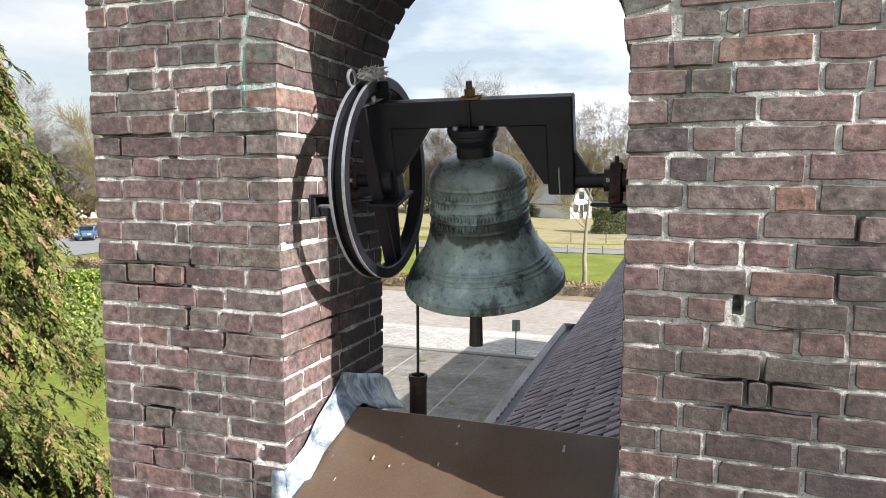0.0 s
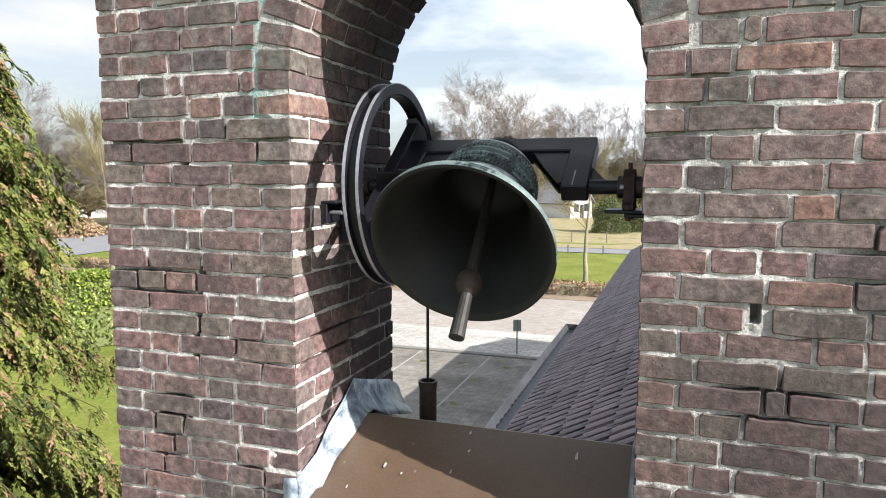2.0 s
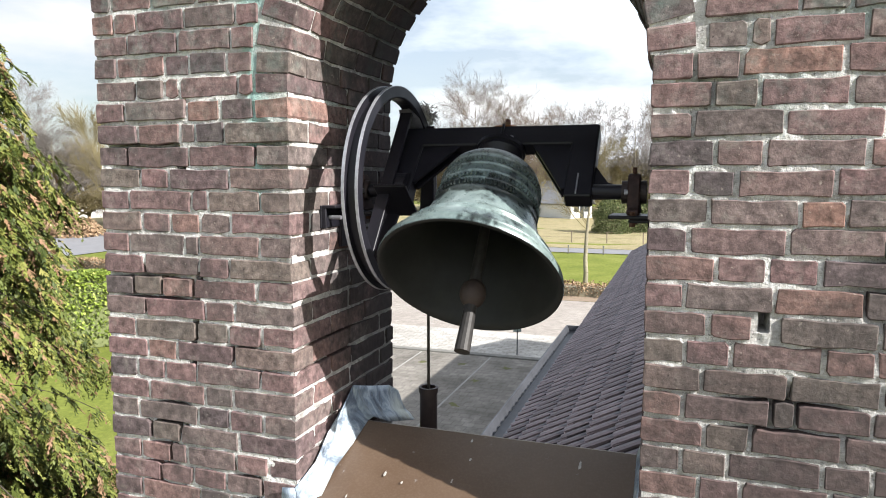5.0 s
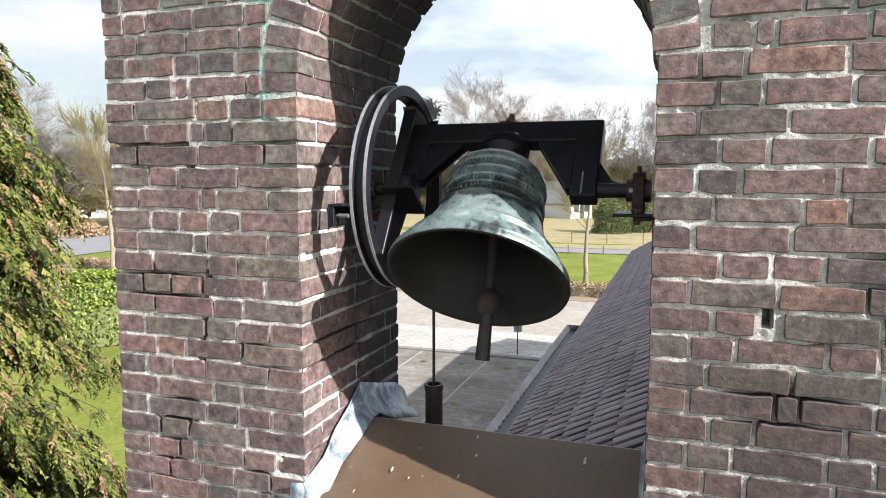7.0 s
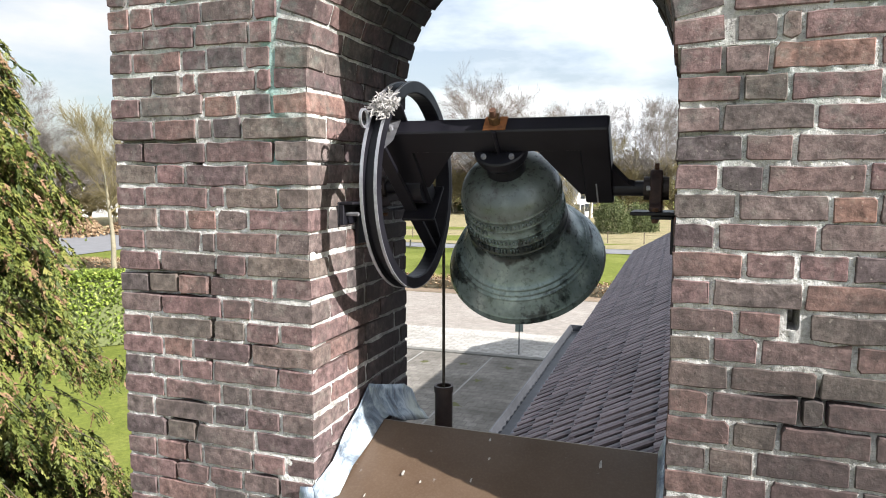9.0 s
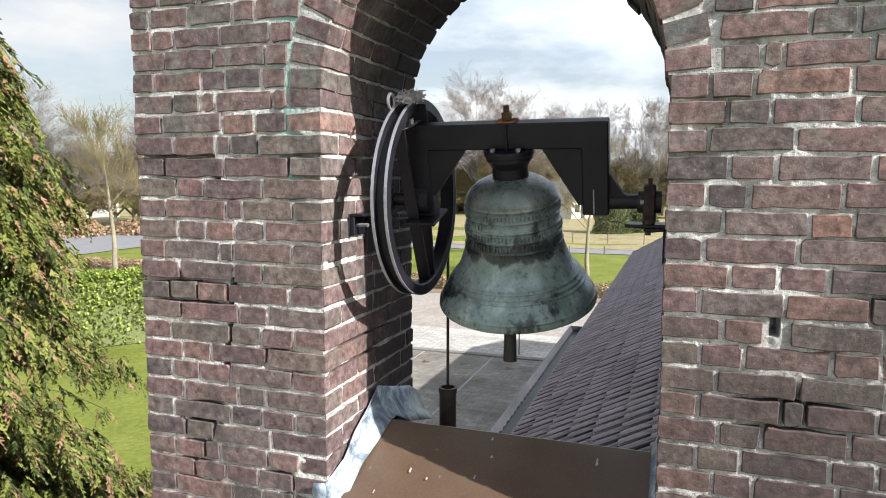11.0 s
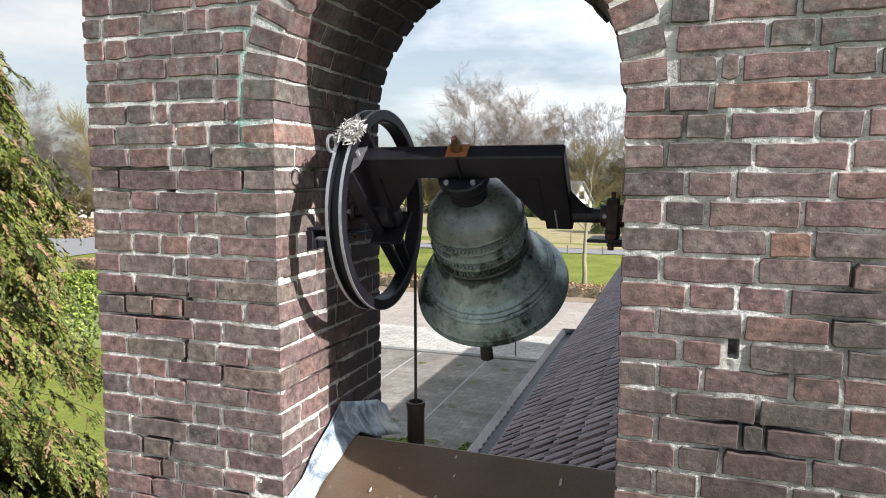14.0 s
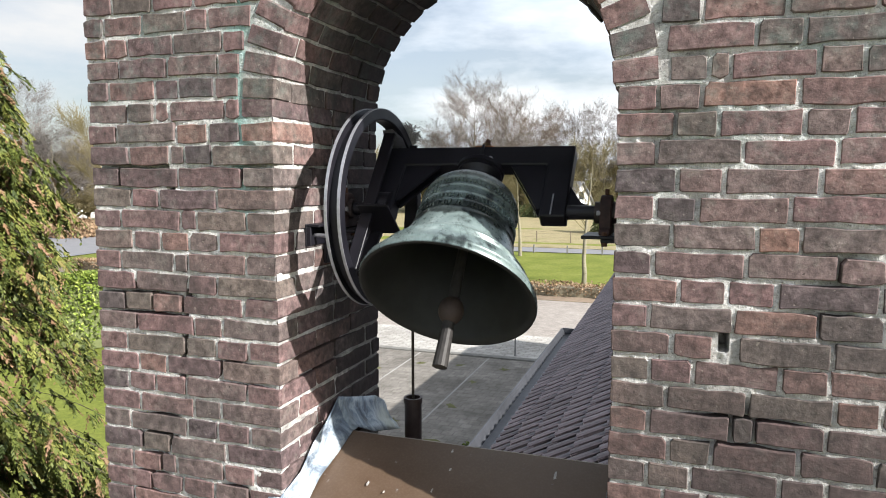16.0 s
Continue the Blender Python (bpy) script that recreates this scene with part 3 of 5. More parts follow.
def solid(lo, hi):
    (a, b, c), (d, e, f) = lo, hi
    vs = [(a, b, c), (d, b, c), (d, e, c), (a, e, c), (a, b, f), (d, b, f), (d, e, f), (a, e, f)]
    return [Vector(v) for v in vs], [(3, 2, 1, 0), (4, 5, 6, 7), (0, 1, 5, 4), (1, 2, 6, 5), (2, 3, 7, 6), (3, 0, 4, 7)]


def wall_cores():
    rec = 0.0046
    lo = -1.22

    def left():
        g1 = rough_grid((-PIER + 0.006, rec, Z0 + lo), (PIER - 0.006 - rec, 0, 0), (0, 0, SPRING - lo), 130, 270, (0, -1, 0), 0.007)
        g2 = rough_grid((-rec, rec, Z0 + lo), (0, DEEP - 2 * rec, 0), (0, 0, SPRING - lo), 130, 270, (1, 0, 0), 0.007)
        return merge(g1, g2, solid((-PIER + 0.008, rec + 0.08, Z0 + lo), (-rec - 0.08, DEEP - rec, Z0 + SPRING)))

    def right():
        x0, x1 = OPEN_W + rec, OPEN_W + PIER - 0.006
        g1 = rough_grid((x0, rec, Z0 + lo), (x1 - x0, 0, 0), (0, 0, SPRING - lo), 130, 270, (0, -1, 0), 0.007)
        return merge(g1, solid((x0 + 0.001, rec + 0.08, Z0 + lo), (x1, DEEP - rec, Z0 + SPRING)))

    def head():
        # everything above the springing, with the round arch left open
        vs, fs = [], []
        n, r = 60, ARCH_R + 0.0065
        xl, xr, zt = -PIER + 0.006, OPEN_W + PIER - 0.006, 1.15
        rings = []
        for y in (rec, DEEP - rec):
            inner, outer = [], []
            for i in range(n + 1):
                a = math.pi * i / n
                ca, sa = -math.cos(a), math.sin(a)
                inner.append(Vector((ARCH_X + r * ca, y, Z0 + SPRING + r * sa)))
                tx = (xr - ARCH_X) / ca if ca > 1e-6 else ((xl - ARCH_X) / ca if ca < -1e-6 else 1e9)
                tz = (zt - SPRING) / sa if sa > 1e-6 else 1e9
                t = min(tx, tz)
                outer.append(Vector((ARCH_X + t * ca, y, Z0 + SPRING + t * sa)))
            rings.append((inner, outer))
        k = n + 1
        m = 12
        for inner, outer in rings:
            for j in range(m + 1):
                for i in range(k):
                    q = inner[i].lerp(outer[i], j / m)
                    q.y += 0.003 * noise.noise(q * 28)
                    vs.append(q)
        off = (m + 1) * k
        for s in (0, 1):
            for j in range(m):
                for i in range(n):
                    a = s * off + j * k + i
                    fs.append((a, a + 1, a + k + 1, a + k) if s else (a, a + k, a + k + 1, a + 1))
        for i in range(n):
            fs.append((i, i + 1, off + i + 1, off + i))
            a = m * k + i
            fs.append((a, off + a, off + a + 1, a + 1))
        fs.append((0, off, off + m * k, m * k))
        fs.append((n, m * k + n, off + m * k + n, off + n))
        return vs, fs

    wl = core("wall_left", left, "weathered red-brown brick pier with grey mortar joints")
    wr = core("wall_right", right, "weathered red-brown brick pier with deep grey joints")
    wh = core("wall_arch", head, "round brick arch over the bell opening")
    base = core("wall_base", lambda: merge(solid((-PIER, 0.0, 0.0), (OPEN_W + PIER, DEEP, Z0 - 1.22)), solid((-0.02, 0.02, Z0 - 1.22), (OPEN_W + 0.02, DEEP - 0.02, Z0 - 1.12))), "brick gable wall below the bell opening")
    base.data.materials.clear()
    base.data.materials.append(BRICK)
    return wl, wr, wh


W_LEFT, W_RIGHT, W_ARCH = wall_cores()


def lay_walls():
    ring = ARCH_R + 0.108
    # left pier, front face, and the reveal behind its corner
    for i, code in enumerate(LEFT):
        k = TOP_L + i
        ztop = -k * C
        z = Z0 + ztop - C / 2
        zl = ztop - C / 2
        x1 = 0.0
        if zl > SPRING + 0.02:
            x1 = ring_x(zl, ring) - GAP
        course(W_LEFT, code, -PIER, x1, z, corner=len(code) - 1 if x1 == 0.0 else None)
        if zl < SPRING + 0.03 and zl > -0.93:
            y = 0.098 if code[-1] != "H" else 0.207
            y += GAP
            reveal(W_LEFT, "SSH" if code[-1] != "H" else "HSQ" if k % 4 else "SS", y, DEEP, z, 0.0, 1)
    for i, code in enumerate(RIGHT):
        k = TOP_R + i
        ztop = -k * C - 0.0085
        z = Z0 + ztop - C / 2
        zl = ztop - C / 2
        x0 = OPEN_W
        if zl > SPRING + 0.02:
            x0 = OPEN_W - ring_x(zl, ring) + GAP
        # one header is missing from the tenth course
        course(W_RIGHT, code, x0, OPEN_W + PIER, z, skip=(2,) if i == 10 else (), corner=0 if x0 == OPEN_W else None)
        if zl < SPRING + 0.03 and zl > -0.95:
            y = (0.098 if code[0] != "H" else 0.207) + GAP
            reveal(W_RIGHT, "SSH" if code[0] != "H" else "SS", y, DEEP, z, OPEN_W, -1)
    # courses above both springings
    for k in range(-12, TOP_L):
        z = -k * C - C / 2
        x1 = ring_x(z, ring) - GAP
        if z - SPRING < ring:
            course(W_ARCH, "HSSHS" if k % 2 else "TSSSH", -PIER, x1, Z0 + z)
            course(W_ARCH, "SHSSH" if k % 2 else "HSSST", OPEN_W - x1, OPEN_W + PIER, Z0 + z)
    for k in range(-12, TOP_R):
        z = -k * C - 0.0085 - C / 2
        if k >= TOP_L:
            x1 = ring_x(z, ring) - GAP
            course(W_ARCH, "SHSH" if k % 2 else "HSST", OPEN_W - x1, OPEN_W + PIER, Z0 + z)


def reveal(parent, code, y0, y1, z, x, side):
    """Bricks along the inside of the opening; side 1 faces +x, -1 faces -x."""
    tot = sum(SIZES[k] for k in code)
    s = (y1 - y0 - GAP * (len(code) - 1)) / tot
    y = y0
    for k in code:
        w = SIZES[k] * s
        me = RND.choice(SHAPES[k])
        d = 0.098
        m = Matrix.Translation((x - side * (d / 2 + max(-0.003, min(0.0018, RND.gauss(0, 0.0018)))), y + w / 2, z + RND.gauss(0, 0.0012)))
        m = m @ pose(0, 0, 0, 0, 0, 90 * side) @ Matrix.Diagonal((s, d, 1, 1))
        share("brick", me, m, parent)
        y += w + GAP


def lay_arch():
    n = 23
    for i in range(n):
        a = math.pi * (i + 0.5) / n
        rows = "SSSH" if i % 2 else "HSSS"
        tot = sum(SIZES[k] for k in rows)
        s = (DEEP - GAP * (len(rows) - 1)) / tot
        y = 0.0
        for k in rows:
            w = SIZES[k] * s
            # length along the depth of the arch, height round the ring, thickness outwards
            out = Vector((-math.cos(a), 0, math.sin(a)))
            rnd_ = Vector((math.sin(a), 0, math.cos(a)))
            mid = Vector((ARCH_X, y + w / 2, Z0 + SPRING)) + out * (ARCH_R + 0.05 + RND.gauss(0, 0.002))
            m = Matrix(((0, -out.x, rnd_.x, 0), (1, -out.y, rnd_.y, 0), (0, -out.z, rnd_.z, 0), (0, 0, 0, 1)))
            m = Matrix.Translation(mid) @ m @ pose(0, 0, 0, 0, 0, 180) @ Matrix.Diagonal((s, 0.1, 1.0, 1))
            share("brick", RND.choice(SHAPES[k]), m, W_ARCH)
            y += w + GAP


# ---- coping, flashing ----
def sheet(bm, rows, thick):
    """A bent sheet through rows of points, with thickness."""
    grid = [[bm.verts.new(p) for p in r] for r in rows]
    for a, b in zip(grid, grid[1:]):
        for i in range(len(a) - 1):
            bm.faces.new((a[i], a[i + 1], b[i + 1], b[i]))
    bmesh.ops.recalc_face_normals(bm, faces=bm.faces)
    bmesh.ops.solidify(bm, geom=bm.faces[:], thickness=thick)
    return bm


def lerp3(a, b, t):
    return Vector(a).lerp(Vector(b), t)


CAP_Y = 0.348


def cap_z(y):
    return -0.864 - 0.43 * (CAP_Y - y) if y < CAP_Y else -0.864 - 0.95 * (y - CAP_Y)


def coping():
    bm = bmesh.new()
    ys = [-0.10, -0.095, 0.0, 0.1, 0.2, 0.3, CAP_Y - 0.008, CAP_Y + 0.008, 0.45, 0.6, 0.74, 0.745]
    rows = []
    for j, y in enumerate(ys):
        z = cap_z(y) - (0.05 if j in (0, len(ys) - 1) else 0.0)
        rows.append([Vector((x, y, Z0 + z + 0.003 * noise.noise((x * 5, y * 5, 0)))) for x in np.linspace(0.03, OPEN_W - 0.02, 12)])
    cap = tagged(part("coping", sheet(bm, rows, 0.004), COPING), "brown coated metal coping with bird droppings on the sill", "coping")
    rnd = random.Random(8)
    for x, y, r in ((0.414, 0.306, 0.008), (0.74, 0.271, 0.010), (0.43, 0.24, 0.007), (0.40, 0.16, 0.008), (0.26, 0.13, 0.007), (0.2, 0.15, 0.008), (0.71, 0.06, 0.01), (0.12, 0.06, 0.007)):
        n = 9
        st = rnd.uniform(1.0, 2.4)
        r *= 0.72
        vs = [(x + 0.7 * r * math.cos(6.283 * i / n) * rnd.uniform(0.5, 1.1), y + st * r * math.sin(6.283 * i / n) * rnd.uniform(0.6, 1.2)) for i in range(n)]
        vs = [(a, b, Z0 + cap_z(b) + 0.0062) for a, b in vs] + [(x, y, Z0 + cap_z(y) + 0.0068)]
        raw("dropping", vs, [(i, (i + 1) % n, n) for i in range(n)], DROP, cap, "white bird dropping")


def flashing():
    rnd = random.Random(2)
    # a lead apron up the reveal, over the ridge of the coping and down behind it
    top = [(-0.042, -0.014, -0.945), (-0.004, -0.006, -0.938), (0.012, 0.08, -0.905), (0.012, 0.16, -0.855), (0.012, 0.24, -0.80), (0.012, 0.318, -0.746), (0.014, 0.36, -0.76), (0.013, 0.46, -0.795), (0.013, 0.60, -0.835), (0.013, 0.68, -0.87)]
    bot = [(-0.038, -0.016, -1.09), (0.020, -0.018, -1.09)] + [(x, y, cap_z(y) + 0.006) for x, y in ((0.044, 0.06), (0.046, 0.14), (0.050, 0.24), (0.054, 0.335))] + [(0.062, 0.365, -0.868), (0.076, 0.45, -0.905), (0.074, 0.60, -0.955), (0.07, 0.70, -0.985)]
    rows = []
    for a, b in zip(top, bot):
        r = []
        for t in np.linspace(0, 1, 7):
            p = lerp3(a, b, t)
            p.x -= 0.012 * math.sin(math.pi * t) * (1 if a[1] > 0 else 0)
            p += Vector((rnd.gauss(0, 0.002), 0, rnd.gauss(0, 0.003)))
            r.append(p + Vector((0, 0, Z0)))
        rows.append(r)
    fl = empty("lead_flashing", Matrix(), "creased grey-blue lead flashing with lime stains beside coping", "flashing")
    part("front_flap", sheet(bmesh.new(), rows[:2], 0.003), LEAD, fl, smooth=True)
    part("apron", sheet(bmesh.new(), rows[1:6], 0.003), LEAD, fl, smooth=True)
    part("back_apron", sheet(bmesh.new(), rows[5:], 0.003), LEAD, fl, smooth=True)
    top = [(OPEN_W - 0.003, y, cap_z(y) + 0.07) for y in (-0.02, 0.1, 0.2, 0.34, 0.45, 0.6)]
    bot = [(OPEN_W - 0.024, y, cap_z(y) + 0.006) for y in (-0.02, 0.1, 0.2, 0.34, 0.45, 0.6)]
    rows = [[lerp3(a, b, t) + Vector((rnd.gauss(0, 0.001), 0, Z0)) for t in (0, 0.5, 1)] for a, b in zip(top, bot)]
    tagged(part("lead_flashing", sheet(bmesh.new(), rows, 0.003), LEAD, smooth=True), "narrow grey-blue lead flashing strip beside coping", "flashing")


coping()
flashing()

# ---- the bell and its gear ----
AX = Vector((0.465, 0.324, Z0 - 0.130))      # middle of the swing axis


def bell_profile():
    outer = [(0.0, 0.080), (0.045, 0.078), (0.080, 0.072), (0.104, 0.060), (0.122, 0.045), (0.1335, 0.030)]
    body = [(0.1335, 0.030), (0.139, 0.014), (0.1395, -0.005), (0.1405, -0.033), (0.142, -0.063), (0.1448, -0.092), (0.1468, -0.112), (0.1520, -0.135), (0.1585, -0.155), (0.1672, -0.178), (0.1775, -0.200), (0.1895, -0.219),
            (0.2010, -0.235), (0.2140, -0.252), (0.2290, -0.272), (0.2395, -0.291), (0.2460, -0.306)]
    # round wires cast on the waist and above the lip, with their heights and swell
    wires = [(0.006, 0.0034, 0.0034), (-0.0275, 0.0034, 0.0036), (-0.0570, 0.0034, 0.0036), (-0.0870, 0.0034, 0.0036), (-0.1185, 0.0026, 0.0022), (-0.222, 0.0040, 0.0044), (-0.234, 0.0046, 0.0054), (-0.246, 0.0040, 0.0044), (-0.297, 0.003, 0.002)]
    zs = sorted({z for r, z in body} | {z + k * w / 2 for z, w, h in wires for k in (-2, -1, 0, 1, 2)}, reverse=True)
    for z in zs[1:]:
        r = float(np.interp(-z, [-q for p, q in body], [p for p, q in body]))
        for c, w, h in wires:
            if abs(z - c) < w:
                r += h * math.sqrt(1 - ((z - c) / w) ** 2)
        outer.append((r, z))
    outer += [(0.2475, -0.315), (0.2460, -0.320)]
    inner = [(0.2460, -0.320), (0.238, -0.322), (0.227, -0.302), (0.212, -0.275), (0.186, -0.235), (0.163, -0.190), (0.146, -0.135), (0.136, -0.06), (0.130, 0.01), (0.112, 0.04), (0.07, 0.058), (0.0, 0.06)]
    return outer, inner


def bar_turn(d):
    """A turn that lays the z axis along d, a bar in the wheel's plane, its broad side across x."""
    d = d.normalized()
    y = Vector((1, 0, 0))
    x = y.cross(d)
    return Matrix(((x.x, y.x, d.x, 0), (x.y, y.y, d.y, 0), (x.z, y.z, d.z, 0), (0, 0, 0, 1)))


def wheel(root):
    bm = bmesh.new()
    prof = [(0.304, -0.024), (0.304, -0.016), (0.288, -0.013), (0.288, 0.013), (0.304, 0.016), (0.304, 0.024), (0.274, 0.024), (0.270, 0.02), (0.270, -0.02), (0.274, -0.024)]
    spin_x(bm, prof, 0.0)
    w = part("wheel", bm, IRON, root, "black grooved steel rope wheel", smooth=False)
    w.matrix_basis = pose(-0.302, 0, 0.004)
    # sunlit stripes along both black flanges, painted as pale grey rings
    for o in (-0.020, 0.020):
        ring = spin_x(bmesh.new(), [(0.3030, -0.0042), (0.3052, -0.0042), (0.3052, 0.0042), (0.3030, 0.0042)], o)
        part("flange_glint", ring, GALV, w, "grey flange edge with the sun glint put into its colour")
    # two flat bars from the head of the rim, drawing together at its foot
    for side in (-1, 1):
        top, foot = Vector((-0.004, side * 0.080, 0.255)), Vector((-0.004, side * 0.024, -0.270))
        bm = bmesh.new()
        box(bm, (-0.006, -0.019, -(foot - top).length / 2), (0.006, 0.019, (foot - top).length / 2), 0.0015, Matrix.Translation((top + foot) / 2) @ bar_turn(foot - top))
        part("spoke", bm, IRON, w)
    # a foot plate that ties the bars to the arm of the headstock
    part("tie_plate", box(bmesh.new(), (-0.026, -0.085, -0.062), (0.075, 0.050, -0.052), 0.002), IRON, w)
    bm = tube(bmesh.new(), (-0.03, 0, 0), (0.045, 0, 0), 0.05, n=28)
    part("hub", bm, IRON, w)
    # a bent clamp plate with cut corners between rim and beam, its upright flange dark
    bm = bmesh.new()
    f = bm.faces.new([bm.verts.new((x, y, 0.243)) for x, y in ((-0.034, -0.050), (-0.024, -0.098), (0.012, -0.102), (0.034, -0.060), (0.034, 0.020), (-0.026, 0.020))])
    bmesh.ops.solidify(bm, geom=[f], thickness=0.006)
    bmesh.ops.recalc_face_normals(bm, faces=bm.faces)
    part("clamp_plate", bm, GALV, w, "scuffed grey clamp plate")
    part("clamp_flange", box(bmesh.new(), (-0.026, 0.020, 0.222), (0.050, 0.026, 0.292), 0.002), IRON, w)
    for x, y in ((-0.012, -0.078), (0.016, -0.020)):
        part("bolt", tube(bmesh.new(), (x, y, 0.243), (x, y, 0.258), 0.007, n=6), GALV, w)
    part("rope_eye", spin_x(bmesh.new(), [(0.020, -0.003), (0.026, -0.003), (0.026, 0.003), (0.020, 0.003)], 0.0, 24), GALV, w).matrix_basis = pose(-0.026, -0.055, 0.318)
    # the frayed knot of the rope at the top of the rim
    rnd = random.Random(4)
    bm = bmesh.new()
    for i in range(420):
        c = Vector((rnd.gauss(0.016, 0.017), rnd.gauss(-0.004, 0.019), 0.309 + abs(rnd.gauss(0.0, 0.011))))
        d = Vector((rnd.uniform(-1, 1), rnd.uniform(-1, 1), rnd.uniform(-0.6, 0.6))).normalized() * rnd.uniform(0.005, 0.013)
        tube(bm, c - d, c + d, 0.0022, 0.0010, n=4, caps=False)
    part("rope_knot", bm, plain("frayed_grey_rope", (0.44, 0.42, 0.41), 0.95, 0, 0.3, 200), w, "frayed pale grey rope knot")
    return w


def swinging_bell():
    root = empty("swinging_bell", Matrix.Translation(AX), "patinated bronze church bell on a black steel headstock with wheel", "bell")
    outer, inner = bell_profile()
    body = part("bell_body", lathe(bmesh.new(), outer, 96), BRONZE, root, "grey-green patinated bronze bell with relief bands", smooth=True)
    # the inside has its own near-black colour, darker than the outer bronze
    part("bell_inside", lathe(bmesh.new(), inner, 72), plain("dark_bell_inside", (0.016, 0.017, 0.016), 0.6, 0.2, 0.45, 18), body, "near-black inside of the bell", smooth=True)
    # the bell hangs a few degrees off the headstock, turned about its crown
    body.matrix_basis = pose(0, 0, 0.14, -2.2) @ Matrix.Translation((0, 0, -0.14))
    # relief: two friezes of small drops, a worn line of raised letters and a plate
    for z, r, n, h in ((-0.0125, 0.1415, 76, 0.011), (-0.0725, 0.1440, 80, 0.012)):
        bm = bmesh.new()
        for i in range(n):
            a = 2 * math.pi * i / n
            box(bm, (-0.0024, -0.0045, -h / 2), (0.0024, 0.0045, h / 2), 0.001, pose(r * math.sin(a), -r * math.cos(a), z, 0, 0, math.degrees(a)))
        part("frieze", bm, BRONZE, body)["kind"] = "stuff"
    bm = bmesh.new()
    rnd = random.Random(21)
    a = -38.0
    while a < 44:
        w = rnd.choice((0.004, 0.006, 0.007))
        box(bm, (-w / 2, -0.0042, -0.0085), (w / 2, 0.0042, 0.0085), 0.0008, pose(0.1472 * math.sin(radians(a)), -0.1472 * math.cos(radians(a)), -0.102, 0, 0, a))
        a += rnd.choice((3.6, 4.2, 6.5))
    part("inscription", bm, BRONZE, body, "worn raised lettering")
    bm = bmesh.new()
    for i in range(5):
        a = -42 + i * 5.0
        box(bm, (-0.0042, -0.0048, -0.009), (0.0042, 0.0048, 0.009), 0.001, pose(0.1420 * math.sin(radians(a)), -0.1420 * math.cos(radians(a)), -0.042, 0, 0, a))
    part("year_mark", bm, BRONZE, body, "small raised worn figures")
    # hanging: collar, neck and bolts
    bm = lathe(bmesh.new(), [(0.0, 0.163), (0.070, 0.163), (0.074, 0.159), (0.074, 0.146), (0.069, 0.143), (0.069, 0.132), (0.060, 0.120), (0.053, 0.108), (0.054, 0.072), (0.0, 0.07)], 40)
    part("collar", bm, IRON, root, smooth=False)
    for x, y in ((-0.038, -0.045), (0.038, -0.045), (-0.038, 0.045), (0.038, 0.045)):
        bm = tube(bmesh.new(), (x, y, 0.128), (x, y, 0.172), 0.0075, n=6)
        part("bolt", bm, GALV, root)
    hs = part("headstock", headstock_mesh(), IRON, root, "black painted welded box-steel headstock")
    gussets(hs)
    bm = tube(bmesh.new(), (0, 0, 0.14), (0, 0, 0.288), 0.009, n=12)
    part("hanging_bolt", bm, RUST, hs)
    bm = tube(bmesh.new(), (0, 0, 0.246), (0, 0, 0.268), 0.0155, n=6)
    part("nut", bm, BRASS, hs)
    bm = box(bmesh.new(), (-0.030, -0.0245, 0.2405), (0.030, 0.0245, 0.2445), 0.001)
    part("washer_plate", bm, ORANGE_RUST, hs, "rusty washer plate")
    bm = tube(bmesh.new(), (0, -0.0295, 0.14), (0, -0.0295, 0.24), 0.005, n=8)
    part("tie_rod", bm, IRON, hs)
    bm = tube(bmesh.new(), (0.22, 0, 0), (0.40, 0, 0), 0.0205, n=24)
    part("axle", bm, IRON, hs)
    bm = tube(bmesh.new(), (-0.45, 0, 0), (-0.25, 0, 0), 0.0205, n=24)
    part("axle", bm, IRON, hs)
    wheel(root)
    # clapper: its own pivot inside the crown
    cl = part("clapper", clapper_mesh(), plain("dark_iron_clapper", (0.035, 0.032, 0.030), 0.6, 0.3, 0.4, 60), root, "dark iron clapper with a long tail")
    cl.matrix_basis = pose(0, 0, 0.05)
    bm = bmesh.new()
    bmesh.ops.create_uvsphere(bm, u_segments=20, v_segments=12, radius=0.036, matrix=Matrix.Translation((0, 0, -0.375)) @ Matrix.Diagonal((1, 1, 1.15, 1)))
    part("ball", bm, plain("brown_iron_ball", (0.040, 0.027, 0.022), 0.7, 0.2, 0.4, 60), cl, "rust-brown clapper ball", smooth=True)
    return root, cl


def headstock_mesh():
    bm = bmesh.new()
    d = 0.026
    # beam and two arms, mitred at the corners
    prism(bm, [(-0.325, 0.240), (0.287, 0.240), (0.287, -0.035), (0.212, -0.035), (0.212, 0.163), (-0.245, 0.163), (-0.245, -0.05), (-0.325, -0.05)], -d, d)
    bmesh.ops.bevel(bm, geom=[e for e in bm.edges if e.is_manifold], offset=0.004, segments=1, affect="EDGES")
    return bm


def gussets(hs):
    right = [(0.100, 0.1625), (0.2125, 0.1625), (0.2125, -0.005), (0.200, -0.005)]
    left = [(-0.128, 0.1625), (-0.2455, 0.1625), (-0.2455, 0.020), (-0.236, 0.020)]
    for y in (-0.019, 0.011):
        part("gusset", prism(bmesh.new(), right, y, y + 0.008), IRON, hs)
        part("gusset", prism(bmesh.new(), left, y, y + 0.008), IRON, hs)
    # web over the axle end
    part("web", prism(bmesh.new(), [(0.2865, 0.088), (0.2865, -0.02), (0.345, -0.018), (0.345, 0.018), (0.325, 0.026)], -0.010, 0.010), IRON, hs)
    # a scuffed weld line on each arm
    part("weld", box(bmesh.new(), (0.243, -0.0285, -0.030), (0.247, -0.0255, 0.045), 0.0008), GALV, hs)


